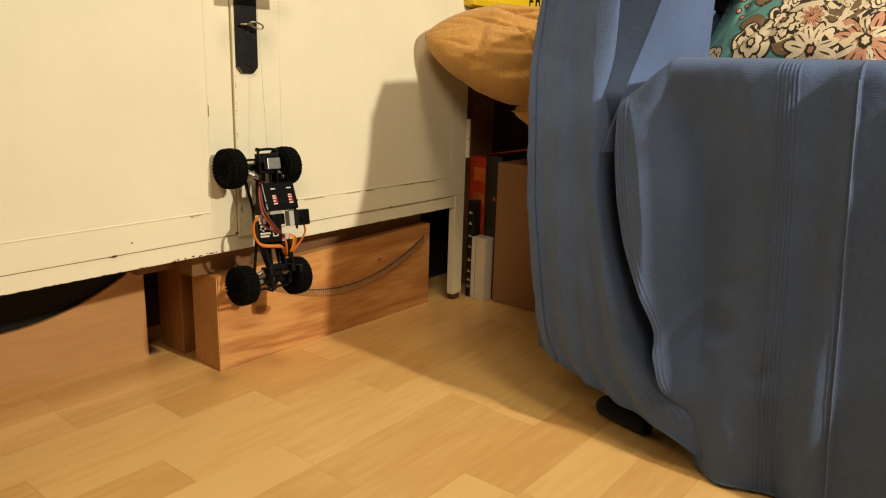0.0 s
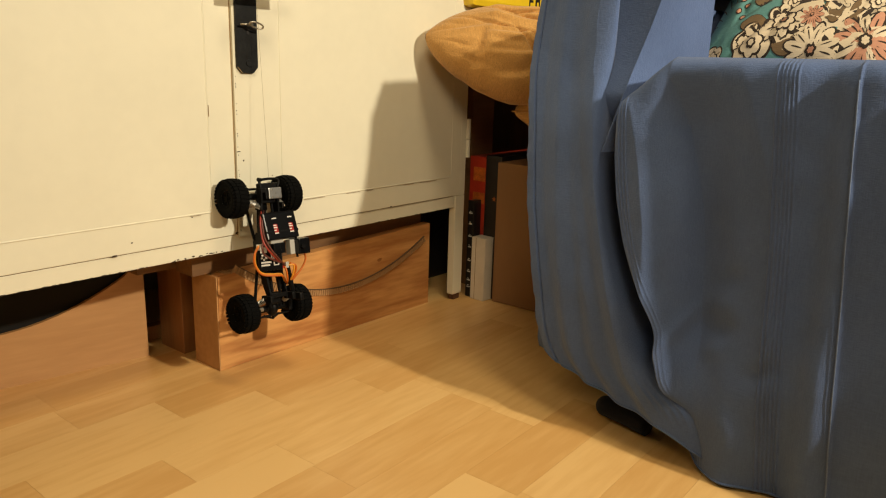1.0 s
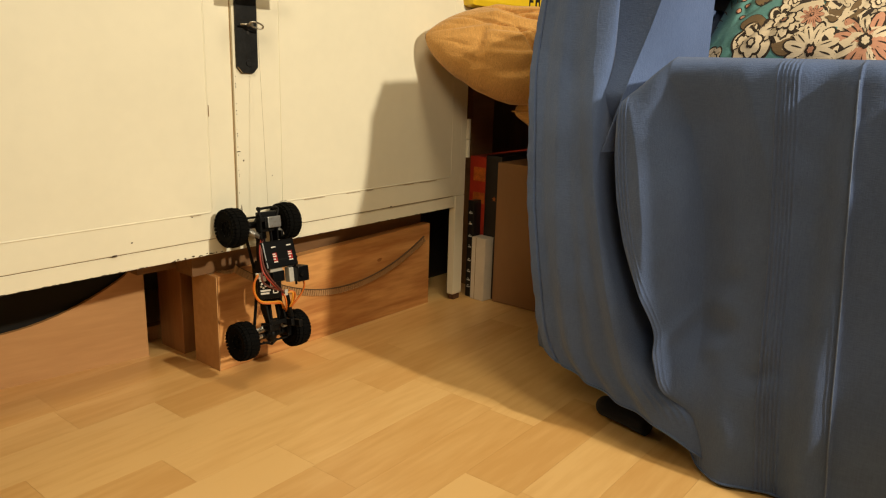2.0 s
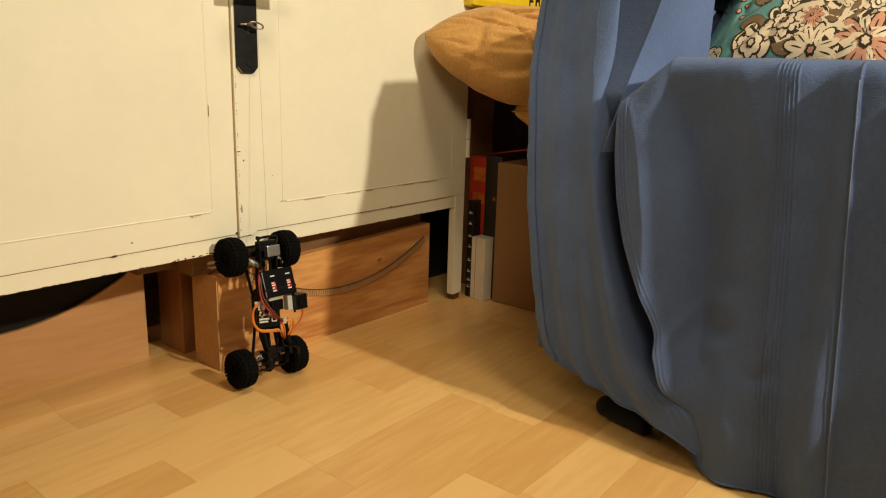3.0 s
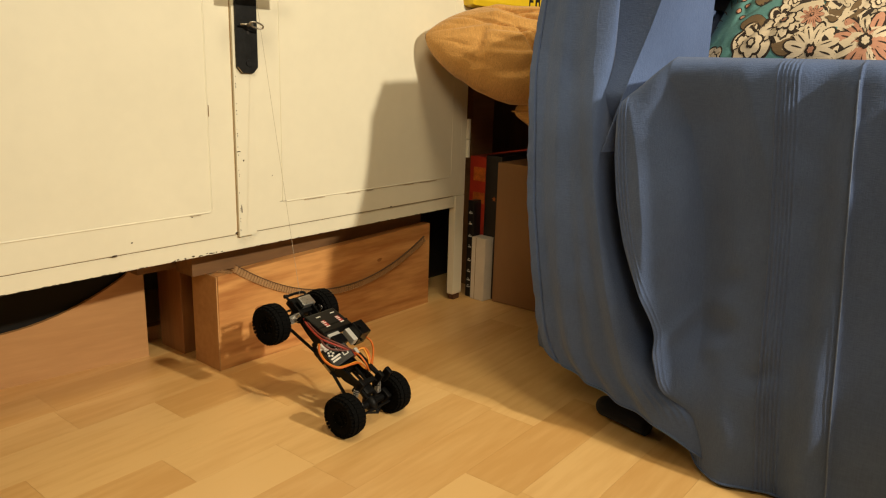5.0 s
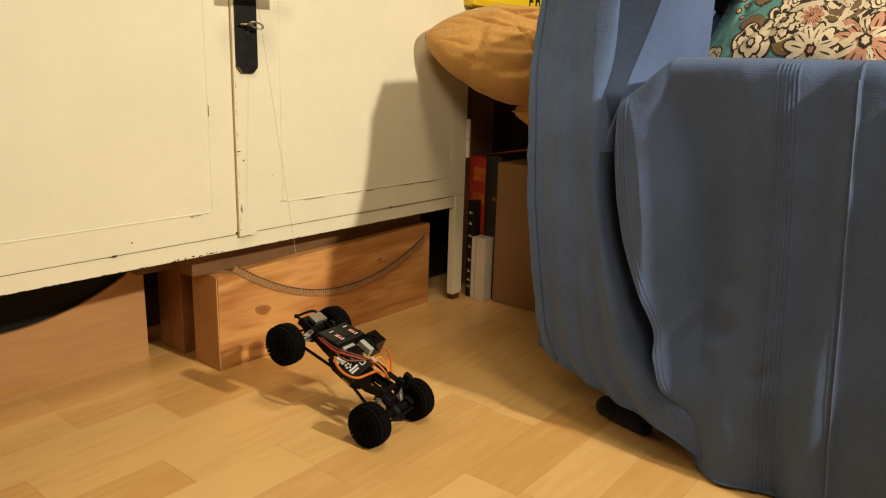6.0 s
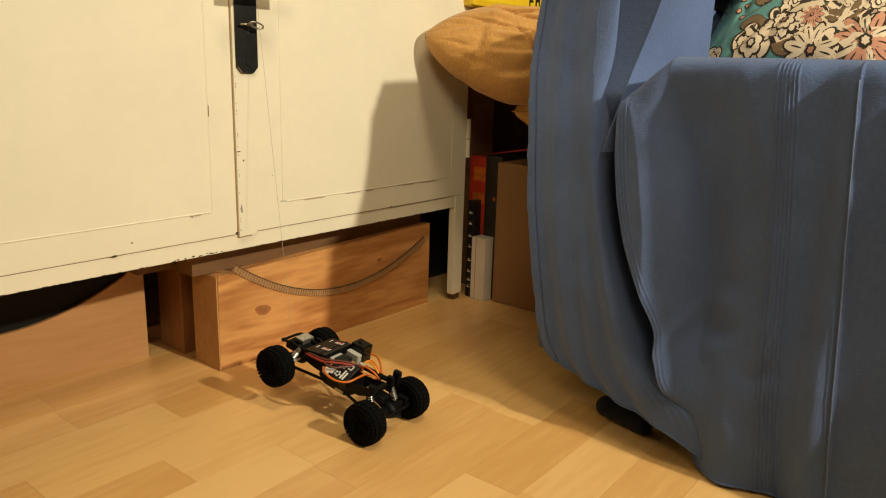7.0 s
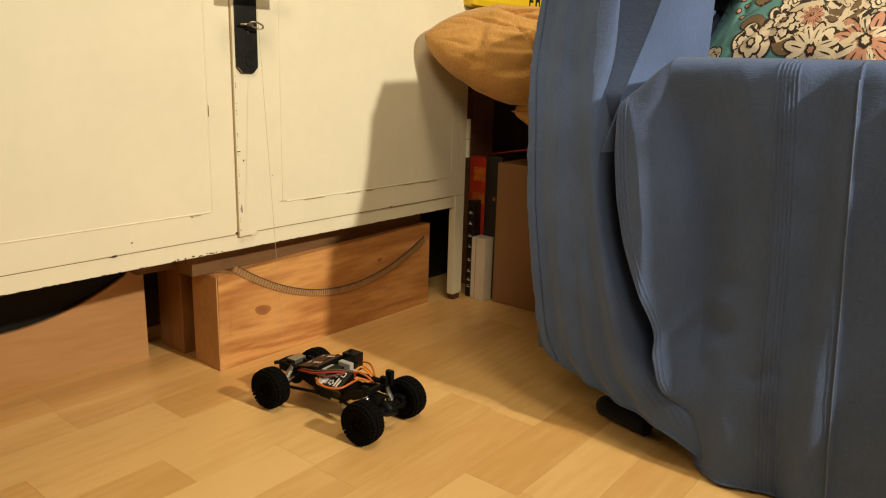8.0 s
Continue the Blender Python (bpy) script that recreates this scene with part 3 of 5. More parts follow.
def cushion(name, m, w, d, h, seed, material, label, pinch=1.0, wr=0.006, n=56):
    fn = cushion_fn(w, d, h, seed, pinch, wr)
    t = empty(name, m, label, "cushion")

    def side(s):
        def f(u, v):
            p, k = fn(2 * u - 1, 2 * v - 1)
            return p + Vector((0, 0, s * k))
        return f
    bm = sheet(side(1), n, n)
    sheet(side(-1), n, n, bm)
    bmesh.ops.remove_doubles(bm, verts=bm.verts[:], dist=1e-5)
    bmesh.ops.recalc_face_normals(bm, faces=bm.faces[:])
    part("cover", bm, material, t, smooth=True)
    ring = [fn(a, b)[0] for a, b in [(-1 + 2 * i / 40, -1) for i in range(40)] + [(1, -1 + 2 * i / 40) for i in range(40)] + [(1 - 2 * i / 40, 1) for i in range(40)] + [(-1, 1 - 2 * i / 40) for i in range(40)]]
    part("seam", tube(ring, 0.0016, 6, closed=True), material, t, smooth=True)
    return t, fn


def ochre_cushion():
    t = empty("ochre_cushion", pose(0.960, 0.862, 0.5015, 0, 0, -42) @ pose(0, 0, 0, 58, 0, 0), "ochre linen cushion with a drawn-out corner beside the sofa arm", "cushion")
    ln = 0.38
    sag = Matrix.Rotation(radians(-58), 3, "X") @ Vector((0, 0, -1))

    def skin(sgn):
        def f(u, v):
            b = 2 * v - 1
            swell = 0.05 + 0.95 * (1 - max(0.0, 1 - u / 0.44) ** 2) ** (0.76 + 0.13 * b)
            wid = 0.084 * swell * (1 - 0.25 * max(0.0, u - 0.7) / 0.3)
            mid = 0.0
            tall = 0.074 * swell * (1 - 0.75 * max(0.0, (u - 0.72) / 0.28) ** 2)
            if sgn < 0:
                tall *= 0.95
            e = max(0.0, 1 - abs(b) ** 2.6) ** 0.55
            q = b * swell
            k = 0.013 * noise.noise(Vector((u * 3.0, q * 4.2 + sgn, 1.7))) + 0.0075 * noise.noise(Vector((u * 8.0, q * 8.0, 3.3 + sgn)))
            rid = abs(noise.noise(Vector((u * 1.6 + 0.4 * q, q * 3.4 + 2 * u + sgn, 9.1))))
            k -= 0.015 * max(0.0, 0.13 - rid) / 0.13
            c1 = u - 0.235 - 0.05 * b
            k -= 0.017 * math.exp(-(c1 / 0.018) ** 2) * max(0.0, 1 - ((b + 0.45) / 0.5) ** 2)
            k += 0.006 * math.exp(-((c1 - 0.035) / 0.025) ** 2)
            c2 = u - 0.40 + 0.16 * b
            k -= 0.014 * math.exp(-(c2 / 0.012) ** 2) * max(0.0, 1 - ((b + 0.2) / 0.42) ** 2)
            k *= min(1.0, u * 2.6) ** 1.4 * e
            p = Vector((u * ln, b * wid, sgn * (tall * e + k)))
            return p + sag * (0.024 * min(1.0, u * 2.6) + 0.010 * u)
        return f
    bm = sheet(skin(1), 110, 80)
    sheet(skin(-1), 110, 80, bm)
    bmesh.ops.remove_doubles(bm, verts=bm.verts[:], dist=2e-5)
    bmesh.ops.recalc_face_normals(bm, faces=bm.faces[:])
    part("cover", bm, M_TAN, t, smooth=True)
    return t


ochre_cushion()
cushion("tan_cushion", pose(1.250, 0.64, 0.380, 0, 0, 5), 0.15, 0.14, 0.058, 8.0, M_TAN, "folded tan cushion on the carton", 0.8, 0.006)
yb = empty("yellow_bag", pose(1.30, 0.90, 0.53, 0, 0, 0), "yellow plastic bag with black lettering behind the cushion", "bag")
part("bag_body", block((-0.215, -0.04, 0.03), (0.20, 0.04, 0.33), 0.012), M_YELLOW, yb, smooth=False)
bm = bmesh.new()
for x0, x1, z0, z1 in ((-0.040, -0.036, 0.034, 0.075), (-0.036, -0.024, 0.034, 0.040), (-0.036, -0.026, 0.050, 0.055), (-0.018, -0.013, 0.034, 0.075), (-0.013, -0.004, 0.052, 0.058), (-0.006, -0.002, 0.034, 0.075)):
    block((x0, -0.0404, z0), (x1, -0.0398, z1), bm=bm)
part("lettering", bm, M_INK, yb)
tagged(part("side_shelf", block((1.1195, 0.80, 0.50), (1.60, 1.02, 0.5585), 0.002), M_BROWN), "dark wooden shelf beside the cabinet", "shelf")

# ---------------------------------------------------------------- sofa with the blue throw


def sofa():
    s = empty("sofa", Matrix.Identity(4), "low sofa wholly covered by a blue cotton throw", "sofa")
    part("seat_base", block((0.865, -0.95, 0.05), (1.55, 0.4195, 0.30), 0.02), M_BLUE, s)
    part("seat_cushion", block((0.84, -0.94, 0.30), (1.40, 0.33, 0.452), 0.03), M_BLUE, s)
    part("armrest", block((0.872, 0.420, 0.05), (1.55, 0.555, 0.548), 0.02), M_BLUE, s)
    part("backrest", block((1.41, -0.95, 0.30), (1.60, 0.37, 0.85), 0.04), M_BLUE, s)
    for x, y in ((0.96, 0.50), (1.50, 0.50), (0.90, -0.90), (1.50, -0.90)):
        part("leg", tube([(x, y, 0), (x, y, 0.07)], [0.016, 0.022], 12), M_BROWN, s)
    return s


SOFA = sofa()


def fold(y, z, seed):
    return noise.noise(Vector((y * 9.0, z * 2.2, seed)))


A_LEFT = [(0.06, 0.478), (0.08, 0.498), (0.11, 0.513), (0.172, 0.526), (0.226, 0.535), (0.287, 0.543), (0.362, 0.546), (0.4355, 0.549), (0.4845, 0.546), (0.57, 0.533)]
A_OUT = [(0.18, 0.786), (0.30, 0.799), (0.40, 0.812), (0.47, 0.836), (0.55, 0.848), (0.60, 0.850)]
A_RIDGE = [(0.03, 0.31), (0.069, 0.344), (0.09, 0.362), (0.136, 0.382), (0.204, 0.403), (0.272, 0.418), (0.32, 0.427), (0.374, 0.434), (0.472, 0.439), (0.57, 0.437)]


def arm_drape(u, v):
    """The length that hangs down the arm: selvedge, soft folds, a rounded ridge and the wall that turns back into the deep fold."""
    vt = min(v / 0.88, 1.0)
    hem = ease(u, [(0.0, 0.086), (0.05, 0.076), (0.12, 0.070), (0.30, 0.062), (0.55, 0.050), (0.72, 0.043), (0.86, 0.024), (1.0, 0.004)])
    z = hem + (0.566 - hem) * vt
    deep = ease(z, [(0.062, 0.0), (0.15, 1.0)])
    xa = flow(z, A_OUT)
    ya = flow(z, A_RIDGE) * xa / 0.783
    if u < 0.72:
        s = u / 0.72
        yl = flow(z, A_LEFT) * (xa + 0.03) / 0.815
        y = yl + (ya - yl) * s
        x = xa + 0.030 * (1 - s ** 0.75)
        low = 1 - 0.5 * vt
        for c, w, am in ((0.30, 0.09, 0.005), (0.47, 0.07, -0.003), (0.60, 0.08, 0.005), (0.80, 0.10, 0.007)):
            x += am * low * math.exp(-((s - c - 0.06 * math.sin(7 * z + 9 * c)) / w) ** 2)
        x += 0.004 * fold(y * 1.6, z, 3.1) * (1 - s) + 0.0012 * noise.noise(Vector((y * 40, z * 28, 6.0)))
        # sewn hem along the selvedge, slightly puckered
        x -= 0.0014 / (1 + math.exp((s - 0.135) / 0.006)) - 0.0030 * math.exp(-((s - 0.135) / 0.008) ** 2)
        pucker = max(0.0, 1 - s / 0.14)
        x += 0.0016 * pucker * noise.noise(Vector((z * 70, 3.0, 1.0)))
        y += 0.0022 * pucker * noise.noise(Vector((z * 45, 8.0, 1.0)))
        x += 0.008 * max(0.0, 1 - s / 0.03) ** 2
    else:
        w = (u - 0.72) / 0.28
        xv = max(0.802 + 0.055 * deep, xa + 0.003)
        yv = flow(z, F_EDGE) * (xv / 0.79) - 0.004 - 0.034 * (1 - deep)
        x = xa + (xv - xa) * (1 - math.cos(w * math.pi / 2))
        y = ya + (yv - ya) * math.sin(w * math.pi / 2) - 0.005 * deep * math.sin(math.pi * w)
        # ribs woven into the cloth come out low on the fold
        for o in (0.16, 0.27, 0.38, 0.49):
            x -= 0.0016 * math.exp(-((w - o) / 0.03) ** 2) * max(0.0, 1 - abs(z - 0.075) / 0.03)
    if v > 0.88:
        x += (v - 0.88) / 0.12 * 0.62
        z -= 0.004 * math.sin(9 * x)
    return Vector((x, y, z))


F_EDGE = [(0.0, 0.282), (0.05, 0.292), (0.073, 0.304), (0.088, 0.323), (0.121, 0.336), (0.161, 0.344), (0.206, 0.366), (0.27, 0.393), (0.33, 0.408), (0.389, 0.416), (0.48, 0.420)]
RIBS = [(-0.0115, 1), (-0.0077, 1), (-0.0039, 1), (-0.0001, 1), (0.0037, 1), (0.0085, 1.4)]


def seat_front(y, z):
    """The front of the hanging cloth: distance along x for a place along the sofa and a height."""
    x = 0.792 - 0.012 * math.exp(-((z - 0.12) / 0.10) ** 2)
    x += 0.006 * ease(y, [(0.245, 0.0), (0.32, 1.0)]) * ease(z, [(0.03, 1.0), (0.12, 0.0)])
    x += 0.011 * fold(y, z, 11.0) + 0.006 * fold(y * 2.6, z * 2.0, 5.0) + 0.0016 * noise.noise(Vector((y * 45, z * 30, 4.0)))
    # soft hanging pleats
    for yc, wd, am in ((0.372, 0.020, -0.006), (0.338, 0.018, -0.010), (0.262, 0.024, -0.007), (0.188, 0.018, 0.007), (0.163, 0.015, -0.007), (0.10, 0.03, 0.010)):
        c = yc + 0.05 * (z - 0.47) * (1 if yc > 0.2 else 0.4)
        x += am * min(1.0, (0.475 - z) / 0.16) * math.exp(-((y - c) / wd) ** 2)
    c = 0.229 + (z - 0.47) * 0.078
    for o, k in RIBS:
        x -= (0.0012 + 0.0012 * max(0.0, 0.45 - z)) * (1 + 0.7 * noise.noise(Vector((z * 160, o * 900, 2.0)))) * k * math.exp(-((y - c - o) / 0.00105) ** 2)
    for o in (0.006, 0.0105, 0.015, 0.0195):
        x -= (0.0006 + 0.0008 * ease(z, [(0.22, 0.0), (0.32, 1.0)])) * math.exp(-((flow(z, F_EDGE) - y - o) / 0.0011) ** 2)
    # the long valley where the cloth turns away from the light
    c = flow(z, [(0.10, 0.286), (0.1325, 0.2886), (0.2129, 0.2965), (0.2904, 0.3055), (0.4011, 0.3331), (0.4642, 0.3598)])
    d = math.sqrt((y - c) ** 2 + 0.000009)
    x += 0.032 * max(0.0, 1 - d / (0.056 if y > c else 0.085)) * ease(z, [(0.07, 0.0), (0.17, 1.0), (0.40, 1.0), (0.47, 0.3)])
    # small dents in the slack face
    for yc, zc, am in ((0.262, 0.235, 0.0035), (0.268, 0.205, -0.003), (0.258, 0.178, 0.0035), (0.272, 0.150, -0.003), (0.215, 0.14, 0.003)):
        x += am * math.exp(-((y - yc) / 0.016) ** 2 - ((z - zc + 0.4 * (y - yc)) / 0.011) ** 2)
    # slack wrinkles low down beside the fold
    x -= 0.006 * math.exp(-(((y - 0.318) + 0.55 * (z - 0.155)) / 0.008) ** 2) * math.exp(-((z - 0.16) / 0.05) ** 2)
    c = 0.163 + (z - 0.47) * 0.075
    x -= 0.0024 * math.exp(-((y - c) / 0.0016) ** 2)
    return x


def seat_drape(u, v):
    """The length over the seat: hem, front, rounded edge and the flat top."""
    k = u / 0.88 * 0.42 if u < 0.88 else 0.42 + (u - 0.88) / 0.12 * 0.58
    front = 0.80
    vv = min(v / front, 1.0)
    hem = ease(k, [(0.0, 0.016), (0.06, 0.005), (1.0, 0.003)])
    z = hem + (0.474 - hem) * vv
    ye = flow(z, F_EDGE)
    y = 0.42 - 1.04 * k + (ye - 0.42) * max(0.0, 1 - k / 0.3) ** 2
    top = min(0.474, 0.408 + max(0.0, 0.424 - y) * 0.93)
    top = 0.474 - 0.5 * ((0.474 - top) + math.sqrt((0.474 - top) ** 2 + 0.00006)) + 0.0035
    z = hem + (top - hem) * vv
    x = seat_front(y, z)
    rd = 0.022
    if z > top - rd:
        q = (z - (top - rd)) / rd
        x += rd * (1 - math.sqrt(max(0.0, 1 - min(q, 1.0) ** 2)))
    x += 0.014 * ease(z, [(0.062, 1.0), (0.12, 0.0)]) * max(0.0, 1 - (ye - y) / 0.03) ** 2
    x += 0.05 * ease(z, [(0.062, 0.0), (0.12, 1.0)]) * max(0.0, 1 - (ye - y) / 0.012) ** 2
    if v > front:
        w = (v - front) / (1 - front)
        x += w * 0.62
        z += 0.004 * noise.noise(Vector((x * 7, y * 7, 2.0))) * w - 0.01 * w * max(0.0, 1 - max(0.0, 0.424 - y) / 0.08)
    return Vector((x, y, z))


D_EDGE = [(0.36, 0.474), (0.406, 0.457), (0.453, 0.440), (0.501, 0.422), (0.541, 0.408), (0.60, 0.388)]
FLAP_OUT = [(0.36, 0.800), (0.41, 0.805), (0.47, 0.836), (0.55, 0.852), (0.60, 0.856)]


def arm_inner(u, v):
    """The cloth that runs from the arm down into the corner of the seat."""
    vt = min(v / 0.85, 1.0)
    z = 0.34 + 0.222 * vt
    yd = flow(z, D_EDGE) * flow(z, FLAP_OUT) / 0.87 - 0.003
    y = 0.464 + (yd - 0.464) * u
    x = flow(z, FLAP_OUT) + 0.019 + 0.055 * ease(z, [(0.365, 1.0), (0.43, 0.0)]) - 0.004 * math.sin(5 * u + 2.5 * v) + 0.004 * fold(y * 2, z * 2, 21.0)
    x += 0.02 * max(0.0, (vt - 0.93) / 0.07) ** 2
    if v > 0.85:
        x += (v - 0.85) / 0.15 * 0.55
    return Vector((x, y, z))


def inner_flap(u, v):
    """A second layer folded over the inside of the arm, with a slanting rolled edge."""
    z = 0.36 + 0.212 * min(v / 0.85, 1.0)
    x0 = flow(z, FLAP_OUT)
    yd = flow(z, D_EDGE) * x0 / 0.87
    y = yd + (0.378 - yd) * u ** 0.8
    x = x0 + (0.97 - x0) * u + 0.004 * fold(y * 3, z * 3, 17.0)
    x += 0.014 * max(0.0, 1 - u / 0.05) ** 2
    x -= 0.010 * math.exp(-((u - 0.62 + 3.0 * (z - 0.5)) / 0.16) ** 2) * ease(z, [(0.44, 1.0), (0.53, 0.0)])
    if v > 0.85:
        x += (v - 0.85) / 0.15 * 0.5
    return Vector((x, y, z))


def throw():
    t = empty("sofa_throw", Matrix.Identity(4), "blue woven cotton throw draped over the sofa", "throw blanket")

    def thick(bm):
        bmesh.ops.recalc_face_normals(bm, faces=bm.faces[:])
        return bm
    part("seat_drape", thick(sheet(seat_drape, 1150, 110)), M_BLUE, t, smooth=True)
    part("arm_drape", thick(sheet(arm_drape, 260, 170)), M_BLUE, t, smooth=True)
    part("inner_flap", thick(sheet(inner_flap, 90, 80)), M_BLUE, t, smooth=True)
    part("arm_inner_drape", thick(sheet(arm_inner, 90, 80)), M_BLUE, t, smooth=True)
    hem = [arm_drape(u / 60, 0) for u in range(61)]
    part("arm_hem", tube(hem, 0.0016, 6), M_BLUE, t, smooth=True)
    edge = [arm_drape(0.0, v / 60) + Vector((-0.001, 0.001, 0)) for v in range(61)]
    part("selvedge", tube(edge, 0.0022, 6), M_BLUE, t, smooth=True)
    hem = [seat_drape(u / 80, 0) for u in range(81)]
    part("seat_hem", tube(hem, 0.0016, 6), M_BLUE, t, smooth=True)
    seam = []
    for i in range(60):
        z = 0.455 - 0.44 * i / 59
        y = 0.163 + (z - 0.47) * 0.075
        seam.append((seat_front(y, z) - 0.0012, y, z))
    part("seam_stitch", tube(seam, 0.0007, 5), M_THREAD, t, "paler stitched seam", smooth=True)
    return t


throw()
tagged(part("dark_bolster", tube(curve([(0.842, 0.425, 0.018), (0.838, 0.405, 0.019), (0.835, 0.378, 0.018), (0.832, 0.348, 0.015)], 6), [0.006, 0.010, 0.0125, 0.0135] + [0.014] * 15, 14), M_NAVY, smooth=True), "dark cloth roll under the sofa hem", "cloth roll")

# ---------------------------------------------------------------- lamps of the room and the added fill lamp (out of view)
fl = empty("floor_lamp", pose(LOW_LAMP[0], LOW_LAMP[1], 0), "standing lamp with a bare warm bulb", "lamp")
part("base", tube([(0, 0, 0), (0, 0, 0.02)], 0.12, 24), M_PLATE, fl)
part("pole", tube([(0, 0, 0.02), (0, 0, LOW_LAMP[2] - 0.10)], 0.010, 10), M_PLATE, fl)
cl = empty("ceiling_lamp", pose(HIGH_LAMP[0], HIGH_LAMP[1], H), "ceiling lamp hanging on a short cable", "lamp")
part("cable", tube([(0, 0, 0), (0, 0, HIGH_LAMP[2] - H + 0.12)], 0.003, 8), M_PLATE, cl)
# cable and rose are made up to go with the added fill
gl = empty("fill_lamp_cable", pose(FILL_LAMP[0], FILL_LAMP[1], H), "cable and rose made up for an added fill lamp", "lamp")
part("cable", tube([(0, 0, -0.02), (0, 0, FILL_LAMP[2] - H + 0.36)], 0.003, 8), M_PLATE, gl)
part("ceiling_rose", tube([(0, 0, 0), (0, 0, -0.02)], 0.05, 20), M_PLATE, gl)

# ---------------------------------------------------------------- floral cushion
M_CREAM = cloth("cream_print", (0.66, 0.55, 0.40), 700, 0.08, 0.3, 0.1)
M_TEAL = cloth("teal_print", (0.10, 0.25, 0.25), 700, 0.12, 0.3, 0.1)
M_UMBER = cloth("umber_print", (0.16, 0.105, 0.055), 700, 0.12, 0.3, 0.1)
M_PINK = cloth("dusty_pink_print", (0.52, 0.26, 0.17), 700, 0.1, 0.3, 0.1)
M_LINE = cloth("dark_line_print", (0.035, 0.024, 0.018), 700, 0.1, 0.3, 0.1)


def floral_cushion():
    m = pose(1.165, 0.302, 0.548, 0, -40, 2)
    t, fn = cushion("floral_cushion", m, 0.175, 0.128, 0.062, 5.0, M_TEAL, "floral cushion with cream flowers on teal and umber", 0.8, 0.003, 110)
    inks = [M_LINE, M_CREAM, M_PINK, M_UMBER, M_TEAL]
    LINE, CREAM, PINK, UMBER = 0, 1, 2, 3

    def on(a, b, lift):
        p, k = fn(max(-0.985, min(0.985, a)), max(-0.985, min(0.985, b)))
        return p + Vector((0, 0, k + lift))

    def patch(bm, outline, ink, layer):
        """A printed shape laid on the cloth, in rings round its middle."""
        lift = 0.0007 + 0.00028 * layer
        ca, cb = sum(p[0] for p in outline) / len(outline), sum(p[1] for p in outline) / len(outline)
        rings = [[bm.verts.new(on(ca + (a - ca) * r, cb + (b - cb) * r, lift)) for a, b in outline] for r in (0.25, 0.5, 0.75, 1.0)]
        c = bm.verts.new(on(ca, cb, lift))
        n = len(outline)
        for i in range(n):
            j = (i + 1) % n
            fs = [bm.faces.new((c, rings[0][i], rings[0][j]))]
            fs += [bm.faces.new((rings[p][i], rings[p + 1][i], rings[p + 1][j], rings[p][j])) for p in range(3)]
            for f in fs:
                f.material_index = ink

    def scallop(a, b, r, petals, turn, depth=0.22):
        n = petals * 8
        out = []
        for i in range(n):
            q = 2 * math.pi * i / n
            k = r * (1 - depth + depth * abs(math.sin(petals * (q + turn) / 2)) ** 0.6)
            out.append((a + k * math.cos(q), b + k * math.sin(q)))
        return out

    def petal(a, b, q, ln, wd):
        out = []
        for i in range(14):
            s = 2 * math.pi * i / 14
            u, w = ln * (0.5 - 0.5 * math.cos(s)), wd * math.sin(s) * (0.55 + 0.45 * (0.5 - 0.5 * math.cos(s)))
            out.append((a + u * math.cos(q) - w * math.sin(q), b + u * math.sin(q) + w * math.cos(q)))
        return out

    rnd = random.Random(12)
    spots = []
    for i in range(7):
        for j in range(6):
            spots.append((-0.88 + i * 0.285 + rnd.uniform(-0.05, 0.05), -0.84 + j * 0.36 + (0.17 if i % 2 else 0) + rnd.uniform(-0.05, 0.05)))
    flowers = []
    for a, b in spots:
        if max(abs(a), abs(b)) > 0.97 or a < -0.22 or rnd.random() < 0.16:
            continue
        flowers.append((rnd.choice((0, 0, 0, 1, 1, 0, 2)), a, b, rnd.uniform(0.16, 0.205), rnd.randint(6, 8), rnd.random() * 6))
    # the flowers along the front edge, largest first
    flowers += [(2, -0.76, -0.66, 0.25, 7, 0.3), (1, -0.86, -0.20, 0.21, 8, 0.9), (0, -0.81, 0.38, 0.19, 6, 0.2), (0, -0.59, 0.13, 0.18, 8, 1.0),
                (0, -0.38, 0.10, 0.11, 6, 0.0), (3, -0.55, -0.12, 0.085, 6, 0.5), (0, -0.36, -0.66, 0.13, 7, 2.0), (1, -0.33, -0.32, 0.12, 6, 0.1), (0, -0.90, 0.78, 0.12, 6, 0.4)]
    bm = bmesh.new()
    for a, b, ra, rb, turn, ink in ((-0.62, -0.30, 0.34, 0.52, 0.2, CREAM), (-0.80, 0.04, 0.10, 0.17, 1.0, UMBER), (-0.44, -0.30, 0.16, 0.10, 0.4, UMBER), (-0.84, -0.44, 0.10, 0.10, 0.0, UMBER), (-0.50, -0.52, 0.16, 0.09, 0.3, UMBER),
                                    (-0.62, 0.42, 0.09, 0.13, 0.7, UMBER), (-0.30, 0.42, 0.12, 0.10, 0.2, UMBER)):
        for grow, k, layer in ((1.06, LINE, 0.0), (1.0, ink, 0.5)):
            patch(bm, [(a + grow * ra * (x - a) / 0.2, b + grow * rb * (y - b) / 0.2) for x, y in scallop(a, b, 0.2, 4, turn, 0.16)], k, layer)
    for k in range(5):
        for grow, ink, layer in ((1.5, LINE, 0.6), (1.0, PINK, 0.8)):
            patch(bm, scallop(-0.52 + 0.07 * k, 0.58 + 0.07 * (k % 2), 0.022 * grow, 5, 0.0, 0.05), ink, layer)
        patch(bm, petal(-0.36 - 0.05 * k, 0.72 + 0.03 * k, 0.3 + 0.2 * k, 0.20, 0.008), LINE, 0.8)
    bmesh.ops.recalc_face_normals(bm, faces=bm.faces[:])
    part("printed_leaves", bm, inks, t, smooth=True)
    for i, (kind, a, b, r, p, turn) in enumerate(flowers):
        bm = bmesh.new()
